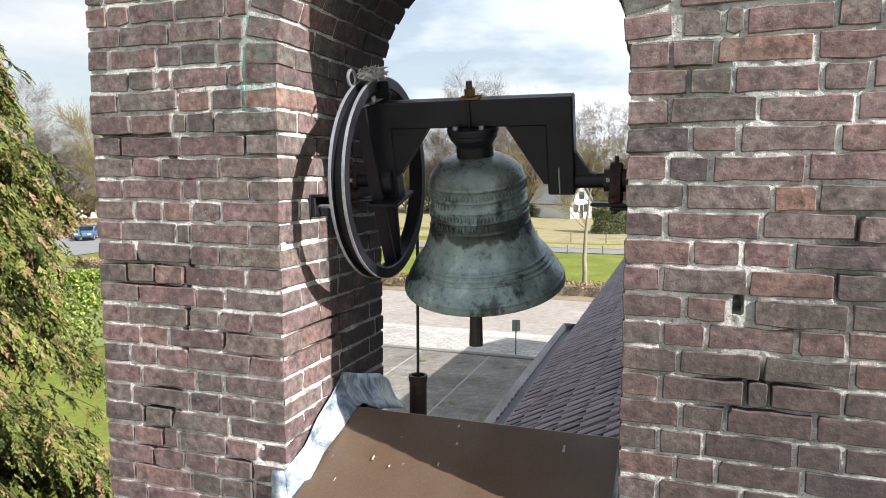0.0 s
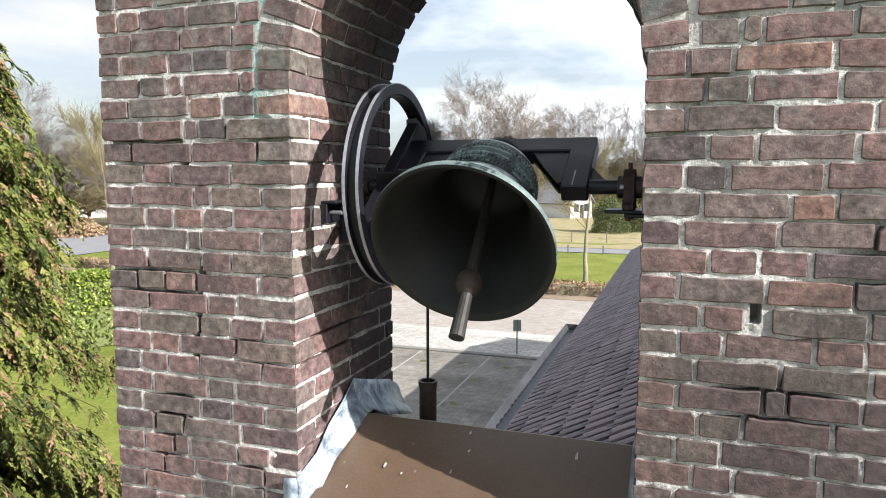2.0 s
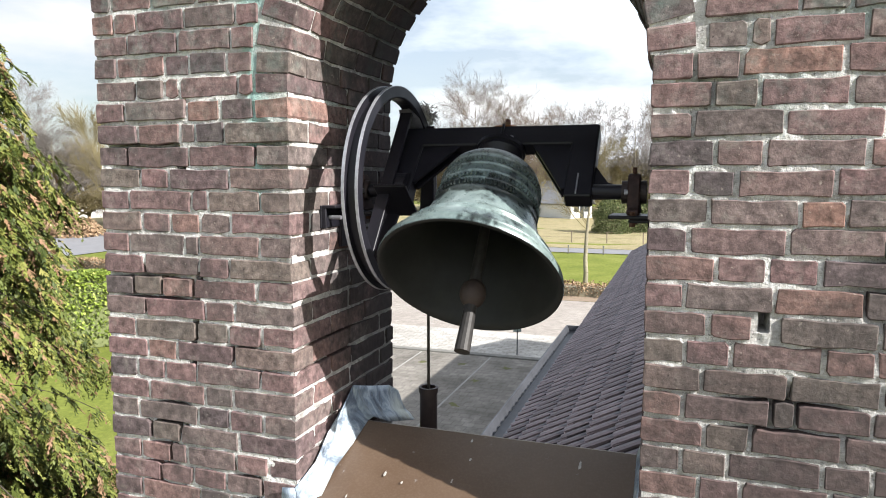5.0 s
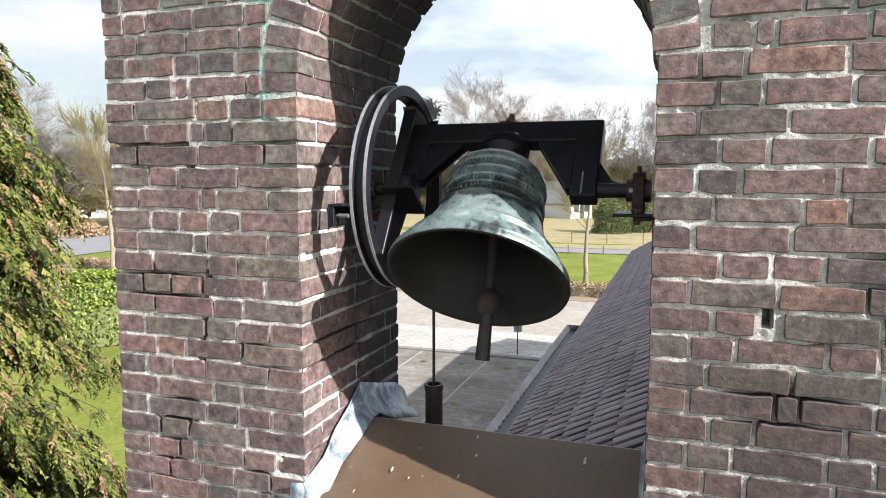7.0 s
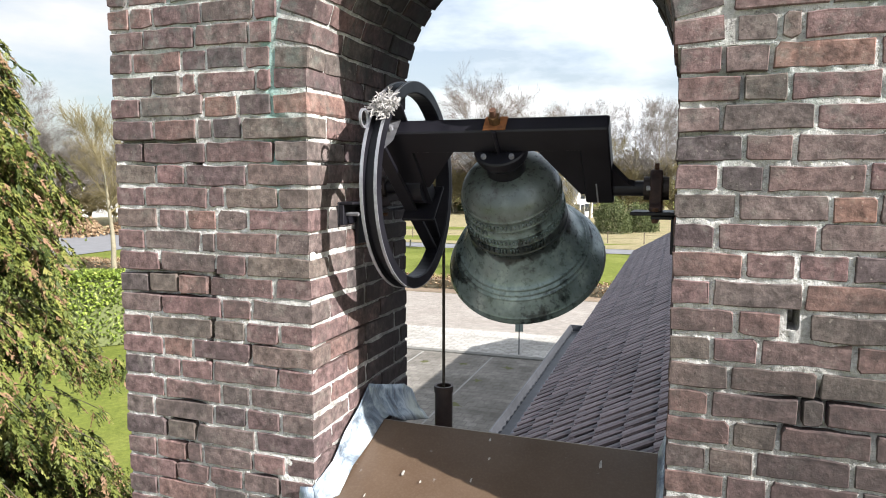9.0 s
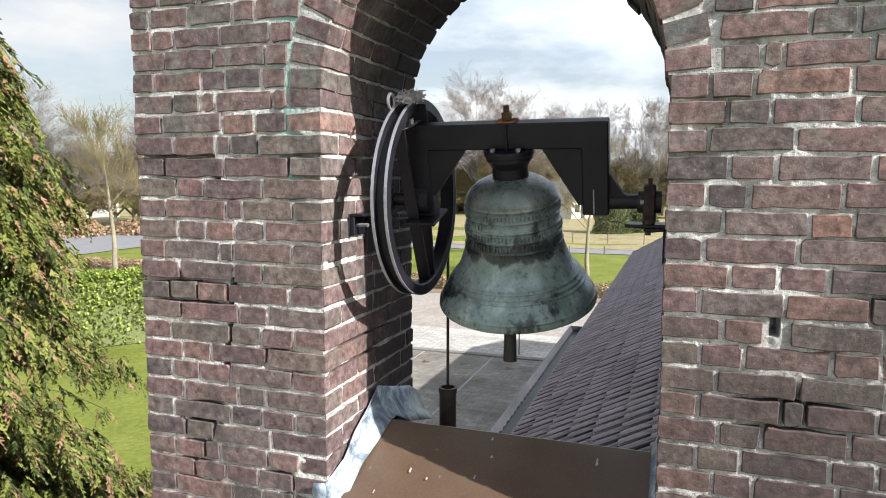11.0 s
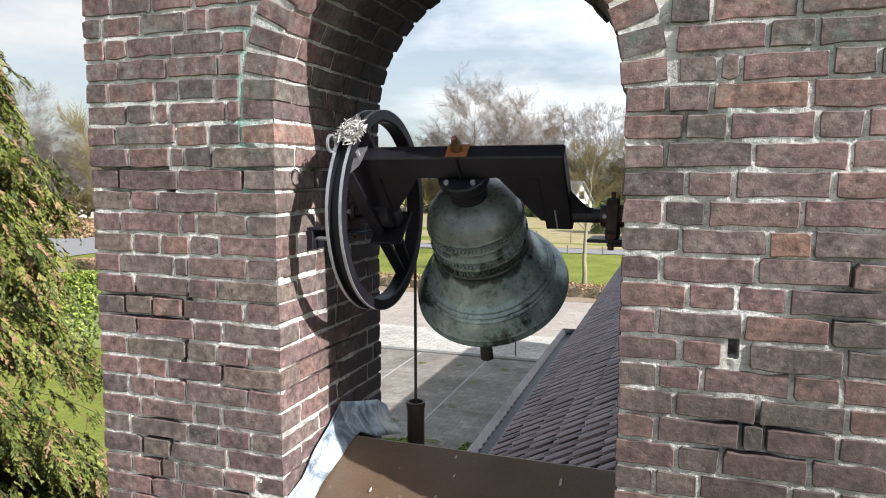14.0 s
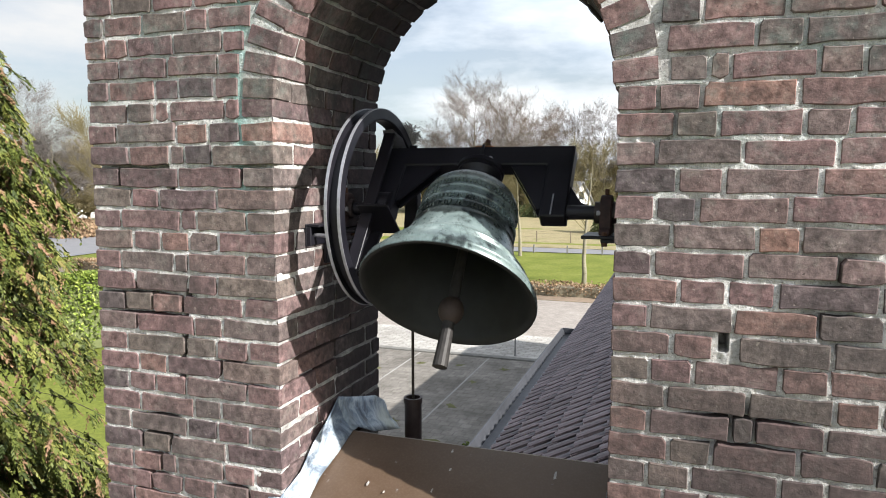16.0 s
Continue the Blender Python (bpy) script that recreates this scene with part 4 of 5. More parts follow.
def clapper_mesh():
    bm = bmesh.new()
    tube(bm, (0, 0, 0), (0, 0, -0.35), 0.012, 0.017, n=14)
    tube(bm, (0, 0, -0.395), (0, 0, -0.540), 0.0165, 0.021, n=14)
    tube(bm, (-0.02, 0, 0), (0.02, 0, 0), 0.014, n=12)
    return bm


BELL, CLAPPER = swinging_bell()


def bearing(x, side):
    root = empty("bearing_block", Matrix.Translation((x, AX.y, AX.z)), "dark rusty cast-iron bearing block on a wall bracket", "bearing", "bell bearings")
    bm = bmesh.new()
    pts = [(math.cos(a) * 0.040, math.sin(a) * 0.046 + 0.004) for a in np.linspace(0, math.pi, 13)] + [(-0.042, -0.04), (-0.055, -0.048), (-0.055, -0.06), (0.055, -0.06), (0.055, -0.048), (0.042, -0.04)]
    f = bm.faces.new([bm.verts.new((-0.016, y, z)) for y, z in pts])
    g = bmesh.ops.extrude_face_region(bm, geom=[f])
    for v in g["geom"]:
        if isinstance(v, bmesh.types.BMVert):
            v.co.x = 0.016
    bmesh.ops.recalc_face_normals(bm, faces=bm.faces)
    bmesh.ops.bevel(bm, geom=bm.edges[:], offset=0.003, segments=1, affect="EDGES")
    part("housing", bm, plain("rust_brown_cast_iron", (0.05, 0.026, 0.022), 0.7, 0.2, 0.5, 50), root)
    part("boss", tube(bmesh.new(), (-0.032, 0, 0), (0.032, 0, 0), 0.031, n=24), plain("dark_bearing_boss", (0.040, 0.028, 0.026), 0.6, 0.2, 0.4, 50), root)
    bm = tube(bmesh.new(), (0, 0, 0.045), (0, 0, 0.066), 0.006, n=8)
    part("grease_nipple", bm, RUST, root)
    bm = box(bmesh.new(), (-0.062, -0.065, -0.070), (0.062, 0.065, -0.0605), 0.002)
    part("base_plate", bm, IRON, root)
    bm = bmesh.new()
    box(bm, (-0.05 * (side < 0) - 0.01, -0.06, -0.080), (0.05 * (side > 0) + 0.01, 0.06, -0.0705), 0.002)
    box(bm, (0.046 * side - 0.006, -0.06, -0.17), (0.046 * side + 0.006, 0.06, -0.0705), 0.002)
    part("wall_bracket", bm, IRON, root)
    for y in (-0.05, 0.05):
        bm = tube(bmesh.new(), (0, y, -0.09), (0, y, -0.05), 0.009, n=6)
        part("bolt", bm, RUST, root)
        bm = tube(bmesh.new(), (-0.014 * side, y * 0.7, 0.0), (-0.024 * side, y * 0.7, 0.0), 0.007, n=6)
        part("screw", bm, GALV, root)


bearing(0.862, 1)
bearing(0.052, -1)


def wall_bracket():
    root = empty("wall_bracket", pose(0.0, 0.20, Z0 - 0.205), "black angle-iron bracket bolted to the brick reveal", "bracket")
    bm = bmesh.new()
    box(bm, (-0.002, -0.045, -0.032), (0.006, 0.13, 0.034), 0.002)
    box(bm, (0.006, -0.045, 0.026), (0.05, 0.13, 0.034), 0.002)
    box(bm, (0.006, -0.045, -0.032), (0.02, -0.037, 0.026), 0.002)
    part("plate", bm, IRON, root)
    bm = tube(bmesh.new(), (0.002, 0.0, -0.002), (0.045, 0.0, -0.002), 0.006, n=8)
    part("bolt", bm, GALV, root, "grey steel bolt")


wall_bracket()


def rope_and_pipe():
    root = empty("bell_rope", pose(0.162, 0.612, Z0), "dark thin bell rope running down into a brown pipe", "rope")
    part("rope", tube(bmesh.new(), (0, 0, -0.13), (0, 0, -0.86), 0.0055, n=8), ROPE, root)
    bm = lathe(bmesh.new(), [(0.031, -1.5), (0.031, -0.827), (0.026, -0.827), (0.026, -1.5)], 28)
    p = empty("rope_pipe", pose(0.162, 0.612, Z0), "dark brown steel guide pipe behind the coping", "pipe")
    part("pipe", bm, PIPE, p, smooth=False)
    part("rim", lathe(bmesh.new(), [(0.0315, -0.845), (0.034, -0.845), (0.034, -0.825), (0.0255, -0.825), (0.0255, -0.845)], 28), PIPE, p)


rope_and_pipe()


# ---- the church roof ----
EAVE_X, EAVE_Z, PITCH = -0.43, Z0 - 2.46, 30.0
ROOF_Y0, ROOF_Y1, RIDGE_X = 0.9, 20.9, 6.7
TW, TE = 0.158, 0.250          # tile width along the eaves, exposure up the slope


def tile_mesh():
    prof = [(0.034, -0.080), (0.026, -0.020), (0.012, 0.014), (0.0, 0.026), (0.020, 0.037), (0.052, 0.040), (0.086, 0.028), (0.104, 0.0), (0.110, -0.060), (0.190, -0.082)]
    vs, fs = [], []
    for u, lift in ((-0.034, -0.022), (-0.030, 0.013), (TE + 0.02, -0.002)):
        for y, h in prof:
            vs.append((u, y, h + lift))
    k = len(prof)
    for j in range(2):
        for i in range(k - 1):
            a = j * k + i
            fs.append((a, a + k, a + k + 1, a + 1))
    return vs, fs


def church_roof():
    slope = Matrix.Translation((EAVE_X, 0, EAVE_Z)) @ pose(0, 0, 0, 0, -PITCH, 0)
    length = (RIDGE_X - EAVE_X) / math.cos(radians(PITCH))
    roof = empty("church_roof", slope, "long low roof of dark plum concrete tiles with zinc gutter", "roof", kind="structure")
    bm = box(bmesh.new(), (0.0, ROOF_Y0, -0.22), (length, ROOF_Y1, -0.075))
    # tyre black on the deck stands in for shade in the tile gaps
    part("roof_deck", bm, TYRE, roof)
    vs, fs = tile_mesh()
    me = bpy.data.meshes.new("tile")
    me.from_pydata(vs, [], fs)
    me.materials.append(TILE)
    cols, rows = int((ROOF_Y1 - ROOF_Y0) / TW), int(length / TE) + 1
    rnd = random.Random(6)
    many_v, many_f = [], []
    near = 0
    for j in range(cols):
        for i in range(rows):
            y = ROOF_Y0 + j * TW
            m = Matrix.Translation((i * TE + rnd.gauss(0, 0.003), y + rnd.gauss(0, 0.003), rnd.gauss(0, 0.002)))
            if i < 8 and 2.2 < y < 8.2 and near < 300:
                share("tile", me, m, roof)
                near += 1
            else:
                k = len(many_v)
                many_v += [m @ Vector(v) for v in vs]
                many_f += [tuple(q + k for q in f) for f in fs]
    rest = raw("tiles", many_v, many_f, TILE, roof)
    rest["kind"] = "stuff"
    # eaves: a toothed filler strip, fascia and gutter
    bm = box(bmesh.new(), (-0.035, ROOF_Y0, -0.10), (-0.012, ROOF_Y1, 0.012), 0.003)
    part("fascia", bm, GUTTER, roof)
    # box gutter outside the eaves
    gx, gz = EAVE_X - 0.03, EAVE_Z - 0.03
    g = empty("gutter", pose(gx, 0, gz), "grey zinc box gutter along the church eaves", "gutter", kind="structure")
    tr = bmesh.new()
    ring = [(0.0, 0.0), (-0.012, -0.085), (-0.205, -0.095), (-0.245, 0.0), (-0.262, 0.0), (-0.262, -0.008), (-0.250, -0.010), (-0.210, -0.103), (-0.004, -0.093), (0.008, 0.0)]
    prism(tr, ring, ROOF_Y0, 9.4)
    part("trough", tr, GUTTER, g)
    part("end_stop", box(bmesh.new(), (-0.25, 9.385, -0.095), (0.0, 9.4, 0.0)), GUTTER, g)
    part("cover_strip", box(bmesh.new(), (-0.055, ROOF_Y0, -0.012), (0.02, ROOF_Y1, 0.004), 0.003), STRIP, g, "blue-grey zinc strip under the tile ends")
    # the far slope and the walls below
    far = empty("church_roof_far", Matrix.Translation((RIDGE_X, 0, EAVE_Z + length * math.sin(radians(PITCH)))) @ pose(0, 0, 0, 0, PITCH, 0), "far slope of the tiled church roof", "roof", kind="structure")
    part("roof_deck", box(bmesh.new(), (0, ROOF_Y0, -0.16), (length, ROOF_Y1, -0.012)), TILE, far)
    bm = bmesh.new()
    tube(bm, (0, ROOF_Y0, 0), (0, ROOF_Y1, 0), 0.11, n=14)
    part("ridge_tiles", bm, TILE, far)
    w = bmesh.new()
    top = EAVE_Z - 0.14
    box(w, (EAVE_X + 0.25, DEEP, 0.0), (EAVE_X + 0.55, ROOF_Y1 - 0.3, top))
    tagged(part("wall_nave", w, BRICK), "brick side wall of the church under the eaves", "wall", kind="structure")
    hgt = length * math.sin(radians(PITCH))
    for nm, y in (("wall_gable", ROOF_Y0 + 0.05), ("wall_gable_far", ROOF_Y1 - 0.4)):
        w = prism(bmesh.new(), [(EAVE_X + 0.6, 0), (2 * RIDGE_X - EAVE_X - 0.6, 0), (2 * RIDGE_X - EAVE_X - 0.6, EAVE_Z - 0.1), (RIDGE_X, EAVE_Z + hgt - 0.25), (EAVE_X + 0.6, EAVE_Z - 0.1)], y, y + 0.25)
        tagged(part(nm, w, BRICK), "brick gable wall closing the church", "wall", kind="structure")


church_roof()


# ---- plants ----
def branches(rnd, start, way, length, radius, depth, segs, spread, up, kids):
    """Limbs and twigs as a list of tapered pieces."""
    p, d = Vector(start), Vector(way).normalized()
    n = 4 if depth > 1 else 3
    step = length / n
    r = radius
    for i in range(n):
        d = (d + Vector((rnd.gauss(0, 0.10), rnd.gauss(0, 0.10), rnd.gauss(0, 0.06) + up * 0.12))).normalized()
        q = p + d * step
        r2 = max(r * 0.76, 0.002)
        segs.append((p.copy(), q.copy(), r, r2))
        if depth > 0 and (i > 0 or depth < 3):
            for _ in range(kids):
                az = rnd.uniform(0, 6.283)
                side = d.orthogonal().normalized()
                side.rotate(Matrix.Rotation(az, 3, d))
                nd = (d + side * rnd.uniform(0.55, 1.0) * spread).normalized()
                branches(rnd, p.lerp(q, rnd.uniform(0.2, 1.0)), nd, length * rnd.uniform(0.42, 0.66), r2 * 0.55, depth - 1, segs, spread, up, kids)
        p, r = q, r2


def limb_mesh(segs, sides=3):
    vs, fs = [], []
    for a, b, r1, r2 in segs:
        d = (b - a).normalized()
        u = d.orthogonal().normalized()
        v = d.cross(u)
        k = len(vs)
        for p, r in ((a, r1), (b, r2)):
            for i in range(sides):
                t = 6.283 * i / sides
                vs.append(p + u * (r * math.cos(t)) + v * (r * math.sin(t)))
        for i in range(sides):
            fs.append((k + i, k + (i + 1) % sides, k + sides + (i + 1) % sides, k + sides + i))
    return vs, fs


def bare_tree(name, seed, height, trunk, mat, label, depth=4, kids=2, spread=0.8, up=0.6, thick=1.0, clear=0.25):
    rnd = random.Random(seed)
    root = empty(name, Matrix(), label, "tree", "bare trees")
    tr, limbs = [], []
    p = Vector((0, 0, -0.1))
    n = 10
    for i in range(n):
        q = p + Vector((rnd.gauss(0, 0.012) * height * 0.5, rnd.gauss(0, 0.012) * height * 0.5, height * 0.85 / n))
        r1, r2 = trunk * (1 - i / n) + 0.01, trunk * (1 - (i + 1) / n) + 0.01
        tr.append((p.copy(), q.copy(), r1, r2))
        f = (i + 1) / n
        if f > clear:
            for _ in range(kids):
                az = rnd.uniform(0, 6.283)
                way = Vector((math.cos(az) * spread, math.sin(az) * spread, rnd.uniform(0.35, 0.9) * (0.6 + up)))
                branches(rnd, p.lerp(q, rnd.random()), way, height * (0.34 - 0.16 * f) * rnd.uniform(0.8, 1.25), r2 * 0.5, depth - 1, limbs, spread, up, 2)
        p = q
    v, f = limb_mesh(tr, 8)
    raw("trunk", v, f, BARK, root, smooth=True)
    limbs = [(a, b, max(r1, 0.006) * thick, max(r2, 0.004) * thick) for a, b, r1, r2 in limbs]
    v, f = limb_mesh(limbs, 3)
    raw("crown", v, f, mat, root)
    return root


def leaf_cloud(rnd, inside, count, size, flat=0.0):
    """Small folded leaves strewn through a form."""
    vs, fs = [], []
    for _ in range(count):
        c = inside(rnd)
        s = size * rnd.uniform(0.6, 1.4)
        e = Euler((rnd.uniform(-1.2, 1.2), rnd.uniform(-1.2, 1.2), rnd.uniform(0, 6.283))).to_matrix()
        k = len(vs)
        for x, y, z in ((-0.5, 0, 0), (0, -0.32, 0.08), (0.5, 0, 0), (0, 0.32, 0.08)):
            vs.append(Vector(c) + e @ Vector((x * s, y * s, z * s)))
        fs.append((k, k + 1, k + 2))
        fs.append((k, k + 2, k + 3))
    return vs, fs


def hedge(name, x0, x1, y0, y1, h, mat, label, count, size, turn=0.0, at=(0, 0), cat="hedge"):
    rnd = random.Random(int(abs(x0 * 7 + y0 * 3)) + 1)

    def inside(r):
        # denser at the skin than in the heart
        x, y, z = r.uniform(x0, x1), r.uniform(y0, y1), h * r.random() ** 0.6
        if r.random() < 0.6:
            z = h
        elif r.random() < 0.6:
            y = y0
        w = 0.12 * noise.noise((x * 0.9, y * 0.9, z))
        return (x + r.gauss(0, 0.04), y + r.gauss(0, 0.06) + w, max(0.0, z + r.gauss(0, 0.05) + w))
    root = empty(name, pose(at[0], at[1], 0, 0, 0, turn), label, cat)
    v, f = leaf_cloud(rnd, inside, count, size)
    raw("foliage", v, f, mat, root)
    bm = box(bmesh.new(), (x0 + 0.12, y0 + 0.15, 0), (x1 - 0.12, y1 - 0.15, h - 0.14))
    part("hedge_core", bm, BARK if mat is BEECH else BUSH, root)
    return root


def shrub(name, x, y, rx, ry, h, mat, label, count, size, seed):
    rnd = random.Random(seed)

    def inside(r):
        while True:
            v = Vector((r.uniform(-1, 1), r.uniform(-1, 1), r.uniform(0, 1)))
            if 0.45 < v.length < 1.0 + 0.25 * noise.noise(v * 2.5 + Vector((seed, 0, 0))):
                return (v.x * rx, v.y * ry, v.z * h)
    root = empty(name, pose(x, y, 0), label, "shrub", "shrubs")
    v, f = leaf_cloud(rnd, inside, count, size)
    raw("foliage", v, f, mat, root)
    segs = []
    for _ in range(6):
        branches(rnd, (0, 0, 0), (rnd.uniform(-0.6, 0.6), rnd.uniform(-0.6, 0.6), 1), h * 0.7, 0.04, 1, segs, 0.8, 0.3, 2)
    v, f = limb_mesh(segs, 4)
    raw("stems", v, f, BARK, root)


def conifer(x, y, height, label):
    """Drooping sprays on long limbs round a tapered trunk."""
    rnd = random.Random(77)
    root = empty("conifer_tree", pose(x, y, 0), label, "tree")
    tr = [(Vector((0, 0, z0)), Vector((0, 0, z0 + height / 8)), 0.26 * (1 - z0 / height) + 0.02, 0.26 * (1 - z0 / height - 0.125) + 0.02) for z0 in np.linspace(0, height * 0.875, 8)]
    v, f = limb_mesh(tr, 10)
    raw("trunk", v, f, BARK, root, smooth=True)
    limbs, vs, fs = [], [], []

    def spray(c, d, s):
        # a flat fan of scale leaves that hangs down at its tip
        side = d.cross(Vector((0, 0, 1)))
        if side.length < 0.1:
            side = Vector((1, 0, 0))
        side.normalize()
        up = side.cross(d).normalized()
        k0 = c.copy()
        last = None
        for i in range(5):
            t = i / 4
            p = k0 + d * (s * t) + Vector((0, 0, -0.5 * s * t * t))
            w = d * (0.044 * s / 0.3)
            k = len(vs)
            vs.extend((p - w, p + w))
            for sg in (-1, 1):
                l = s * (0.36 - 0.25 * t) * rnd.uniform(0.7, 1.2)
                tip = p + side * (sg * l * 0.8) + d * (l * 0.75) + Vector((0, 0, -0.35 * l)) + up * rnd.gauss(0, 0.012)
                q = len(vs)
                vs.extend((tip + w * 0.8, tip - w * 0.6))
                fs.append((k, k + 1, q, q + 1))
            if last is not None:
                fs.append((last, last + 1, k, k + 1))
            last = k

    z = 0.5
    while z < height - 0.3:
        reach = 3.25 * (1 - (z / (height + 0.35)) ** 3) ** 0.8 * rnd.uniform(0.80, 1.08)
        az = rnd.uniform(0, 6.283)
        way = Vector((math.cos(az), math.sin(az), 0))
        reach *= 0.95 + 0.34 * noise.noise((way.x * 1.5, way.y * 1.5, z * 1.5))
        pts = []
        for i in range(9):
            t = i / 8
            pts.append(Vector((0, 0, z)) + way * (reach * t) + Vector((0, 0, 0.25 * reach * t - 0.55 * reach * t * t)))
        # denser on the sunny side, thinner in the shade
        dense = 10 if way.dot(Vector((0.85, -0.5, 0))) > -0.1 else 2
        for a, b in zip(pts, pts[1:]):
            limbs.append((a, b, 0.008, 0.005))
        for a, b in zip(pts[2:], pts[3:]):
            for _ in range(dense):
                c = a.lerp(b, rnd.random()) + Vector((rnd.gauss(0, 0.10), rnd.gauss(0, 0.10), rnd.gauss(0, 0.04)))
                drop = rnd.uniform(0.18, 0.5)
                lean = (way * rnd.uniform(0.1, 0.7) + Vector((rnd.gauss(0, 0.25), rnd.gauss(0, 0.25), -1))).normalized()
                for k in range(9):
                    p = c + lean * (drop * k / 8) + Vector((rnd.gauss(0, 0.022), rnd.gauss(0, 0.022), 0))
                    d = (lean + way * rnd.uniform(-0.2, 0.8) + Vector((rnd.gauss(0, 0.6), rnd.gauss(0, 0.6), 0.0))).normalized()
                    spray(p, d, rnd.uniform(0.08, 0.16))
        z += 0.027
    v, f = limb_mesh(limbs, 4)
    raw("branchwork", v, f, DARKBARK, root)
    raw("crown", vs, fs, CONIFER, root, "green drooping sprays with brown tips")


def plants():
    conifer(-8.85, 3.79, 10.6, "tall drooping green conifer with brown cone-tipped sprays")
    hedge("laurel_hedge", -8, 9, 0, 1.8, 2.7, HEDGE, "bright green clipped laurel hedge beside the lawn", 34000, 0.13, 48, (-19.9, 17.6))
    hedge("beech_hedge", -40, 30, 34.8, 36.2, 0.65, BEECH, "low brown dry beech hedge along the verge", 22000, 0.12)
    # two slim street trees on the grass
    t = bare_tree("street_tree", 31, 8.6, 0.15, WILLOW, "slim bare street tree with pale mossy trunk", 4, 2, 0.75, 0.8, 1.0, 0.42)
    t.matrix_basis = pose(-4.4, 40.2, 0)
    copy_thing(t, pose(-11.4, 53.5, 0, 0, 0, 130))
    copy_thing(t, pose(-21.0, 44.5, 0, 0, 0, 60))
    copy_thing(t, pose(-34.7, 33.8, 0, 0, 0, 200) @ Matrix.Diagonal((1.25, 1.25, 1.25, 1)))
    big = bare_tree("bare_tree", 12, 22.5, 0.34, TWIG, "tall bare winter tree with fine brown twigs", 4, 4, 0.95, 0.55, 1.5, 0.2)
    big.matrix_basis = pose(-32.3, 112.0, 0)
    for x, y, a, s in ((-27.5, 116, 70, 0.92), (-23.0, 112, 190, 0.74), (-38, 117, 20, 0.7), (-42.5, 118, 250, 0.62)):
        copy_thing(big, pose(x, y, 0, 0, 0, a) @ Matrix.Diagonal((1, 1, s, 1)))
    grey = bare_tree("bare_tree", 47, 18.5, 0.25, TWIG_GREY, "bare grey winter tree with thin twigs", 4, 3, 0.95, 0.55, 1.3, 0.22)
    grey.matrix_basis = pose(-16.5, 117.0, 0)
    for x, y, a in ((-11.0, 115, 70), (-6.5, 113, 190), (-2, 118, 300), (-19, 122, 20)):
        copy_thing(grey, pose(x, y, 0, 0, 0, a))
    low = bare_tree("bare_tree", 53, 11.0, 0.22, WILLOW, "spreading bare tree with yellow-brown twigs", 4, 3, 0.95, 0.35, 2.4, 0.12)
    low.matrix_basis = pose(-28.0, 116.0, 0)
    rnd = random.Random(9)
    for i in range(13):
        copy_thing(low, pose(-46 + i * 4.1 + rnd.uniform(-1.2, 1.2), 114 + rnd.uniform(-3, 3), 0, 0, 0, rnd.uniform(0, 360)) @ Matrix.Diagonal((1, 1, rnd.uniform(0.7, 0.95), 1)))
    for i in range(16):
        x = -62 + i * 5.2 + rnd.uniform(-1.5, 1.5)
        copy_thing(low, pose(x, 122 + rnd.uniform(-4, 10), 0, 0, 0, rnd.uniform(0, 360)) @ Matrix.Diagonal((1, 1, rnd.uniform(0.8, 1.05), 1)))
    for i, (x, y) in enumerate(((-45, 128), (-30, 130), (-8, 122), (-3, 112), (4, 120))):
        copy_thing(grey if i % 2 else low, pose(x, y, 0, 0, 0, 77 * i))
    for i in range(9):
        copy_thing(grey, pose(-80 + i * 3.3 + rnd.uniform(-1, 1), 54 + i * 3.0 + rnd.uniform(-4, 6), 0, 0, 0, 83 * i) @ Matrix.Diagonal((1, 1, rnd.uniform(0.65, 0.85), 1)))
    for i in range(7):
        copy_thing(low, pose(-84 + i * 3.4, 60 + i * 2.4 + rnd.uniform(-2, 2), 0, 0, 0, 61 * i))
    for i in range(14):
        a = i / 13
        copy_thing(low if i % 3 else grey, pose(-96 + a * 44, 52 + a * 28 + rnd.uniform(-4, 10), 0, 0, 0, 50 * i))
    for i, (x, y, rx, h) in enumerate(((-6.6, 79, 2.3, 4.2), (-3.6, 82, 2.2, 3.4), (-22, 108, 3, 2.2), (-26, 120, 4, 2.2), (-33, 121, 5, 2.2), (-41, 122, 5, 2.0), (-15, 112, 3, 2.6))):
        shrub("evergreen_shrub", x, y, rx, 2.0, h, BUSH, "dark green rounded evergreen shrub at the field edge", 9000, 0.17, i + 3)
    for i, (x, y) in enumerate(((-62, 55), (-70, 62), (-57, 60), (-80, 66))):
        shrub("dry_shrub", x, y, 4.0, 3.0, 1.8, BEECH, "low brown leafless shrub by the street", 1600, 0.4, i + 30)


plants()


def grass_tufts():
    rnd = random.Random(61)

    def inside(r):
        while True:
            x, y = r.uniform(-5.9, -2.9), r.uniform(11.9, 14.2)
            if noise.noise((x * 1.3, y * 1.7, 2.0)) + 0.55 * (13.1 - y) > 0.05:
                return (x, y, 0.02 + r.random() * 0.05)
    v, f = leaf_cloud(rnd, inside, 5200, 0.075)
    tagged(raw("grass_tufts", v, f, HEDGE), "bright green grass tufts growing over the paving", "grass", kind="stuff")


grass_tufts()


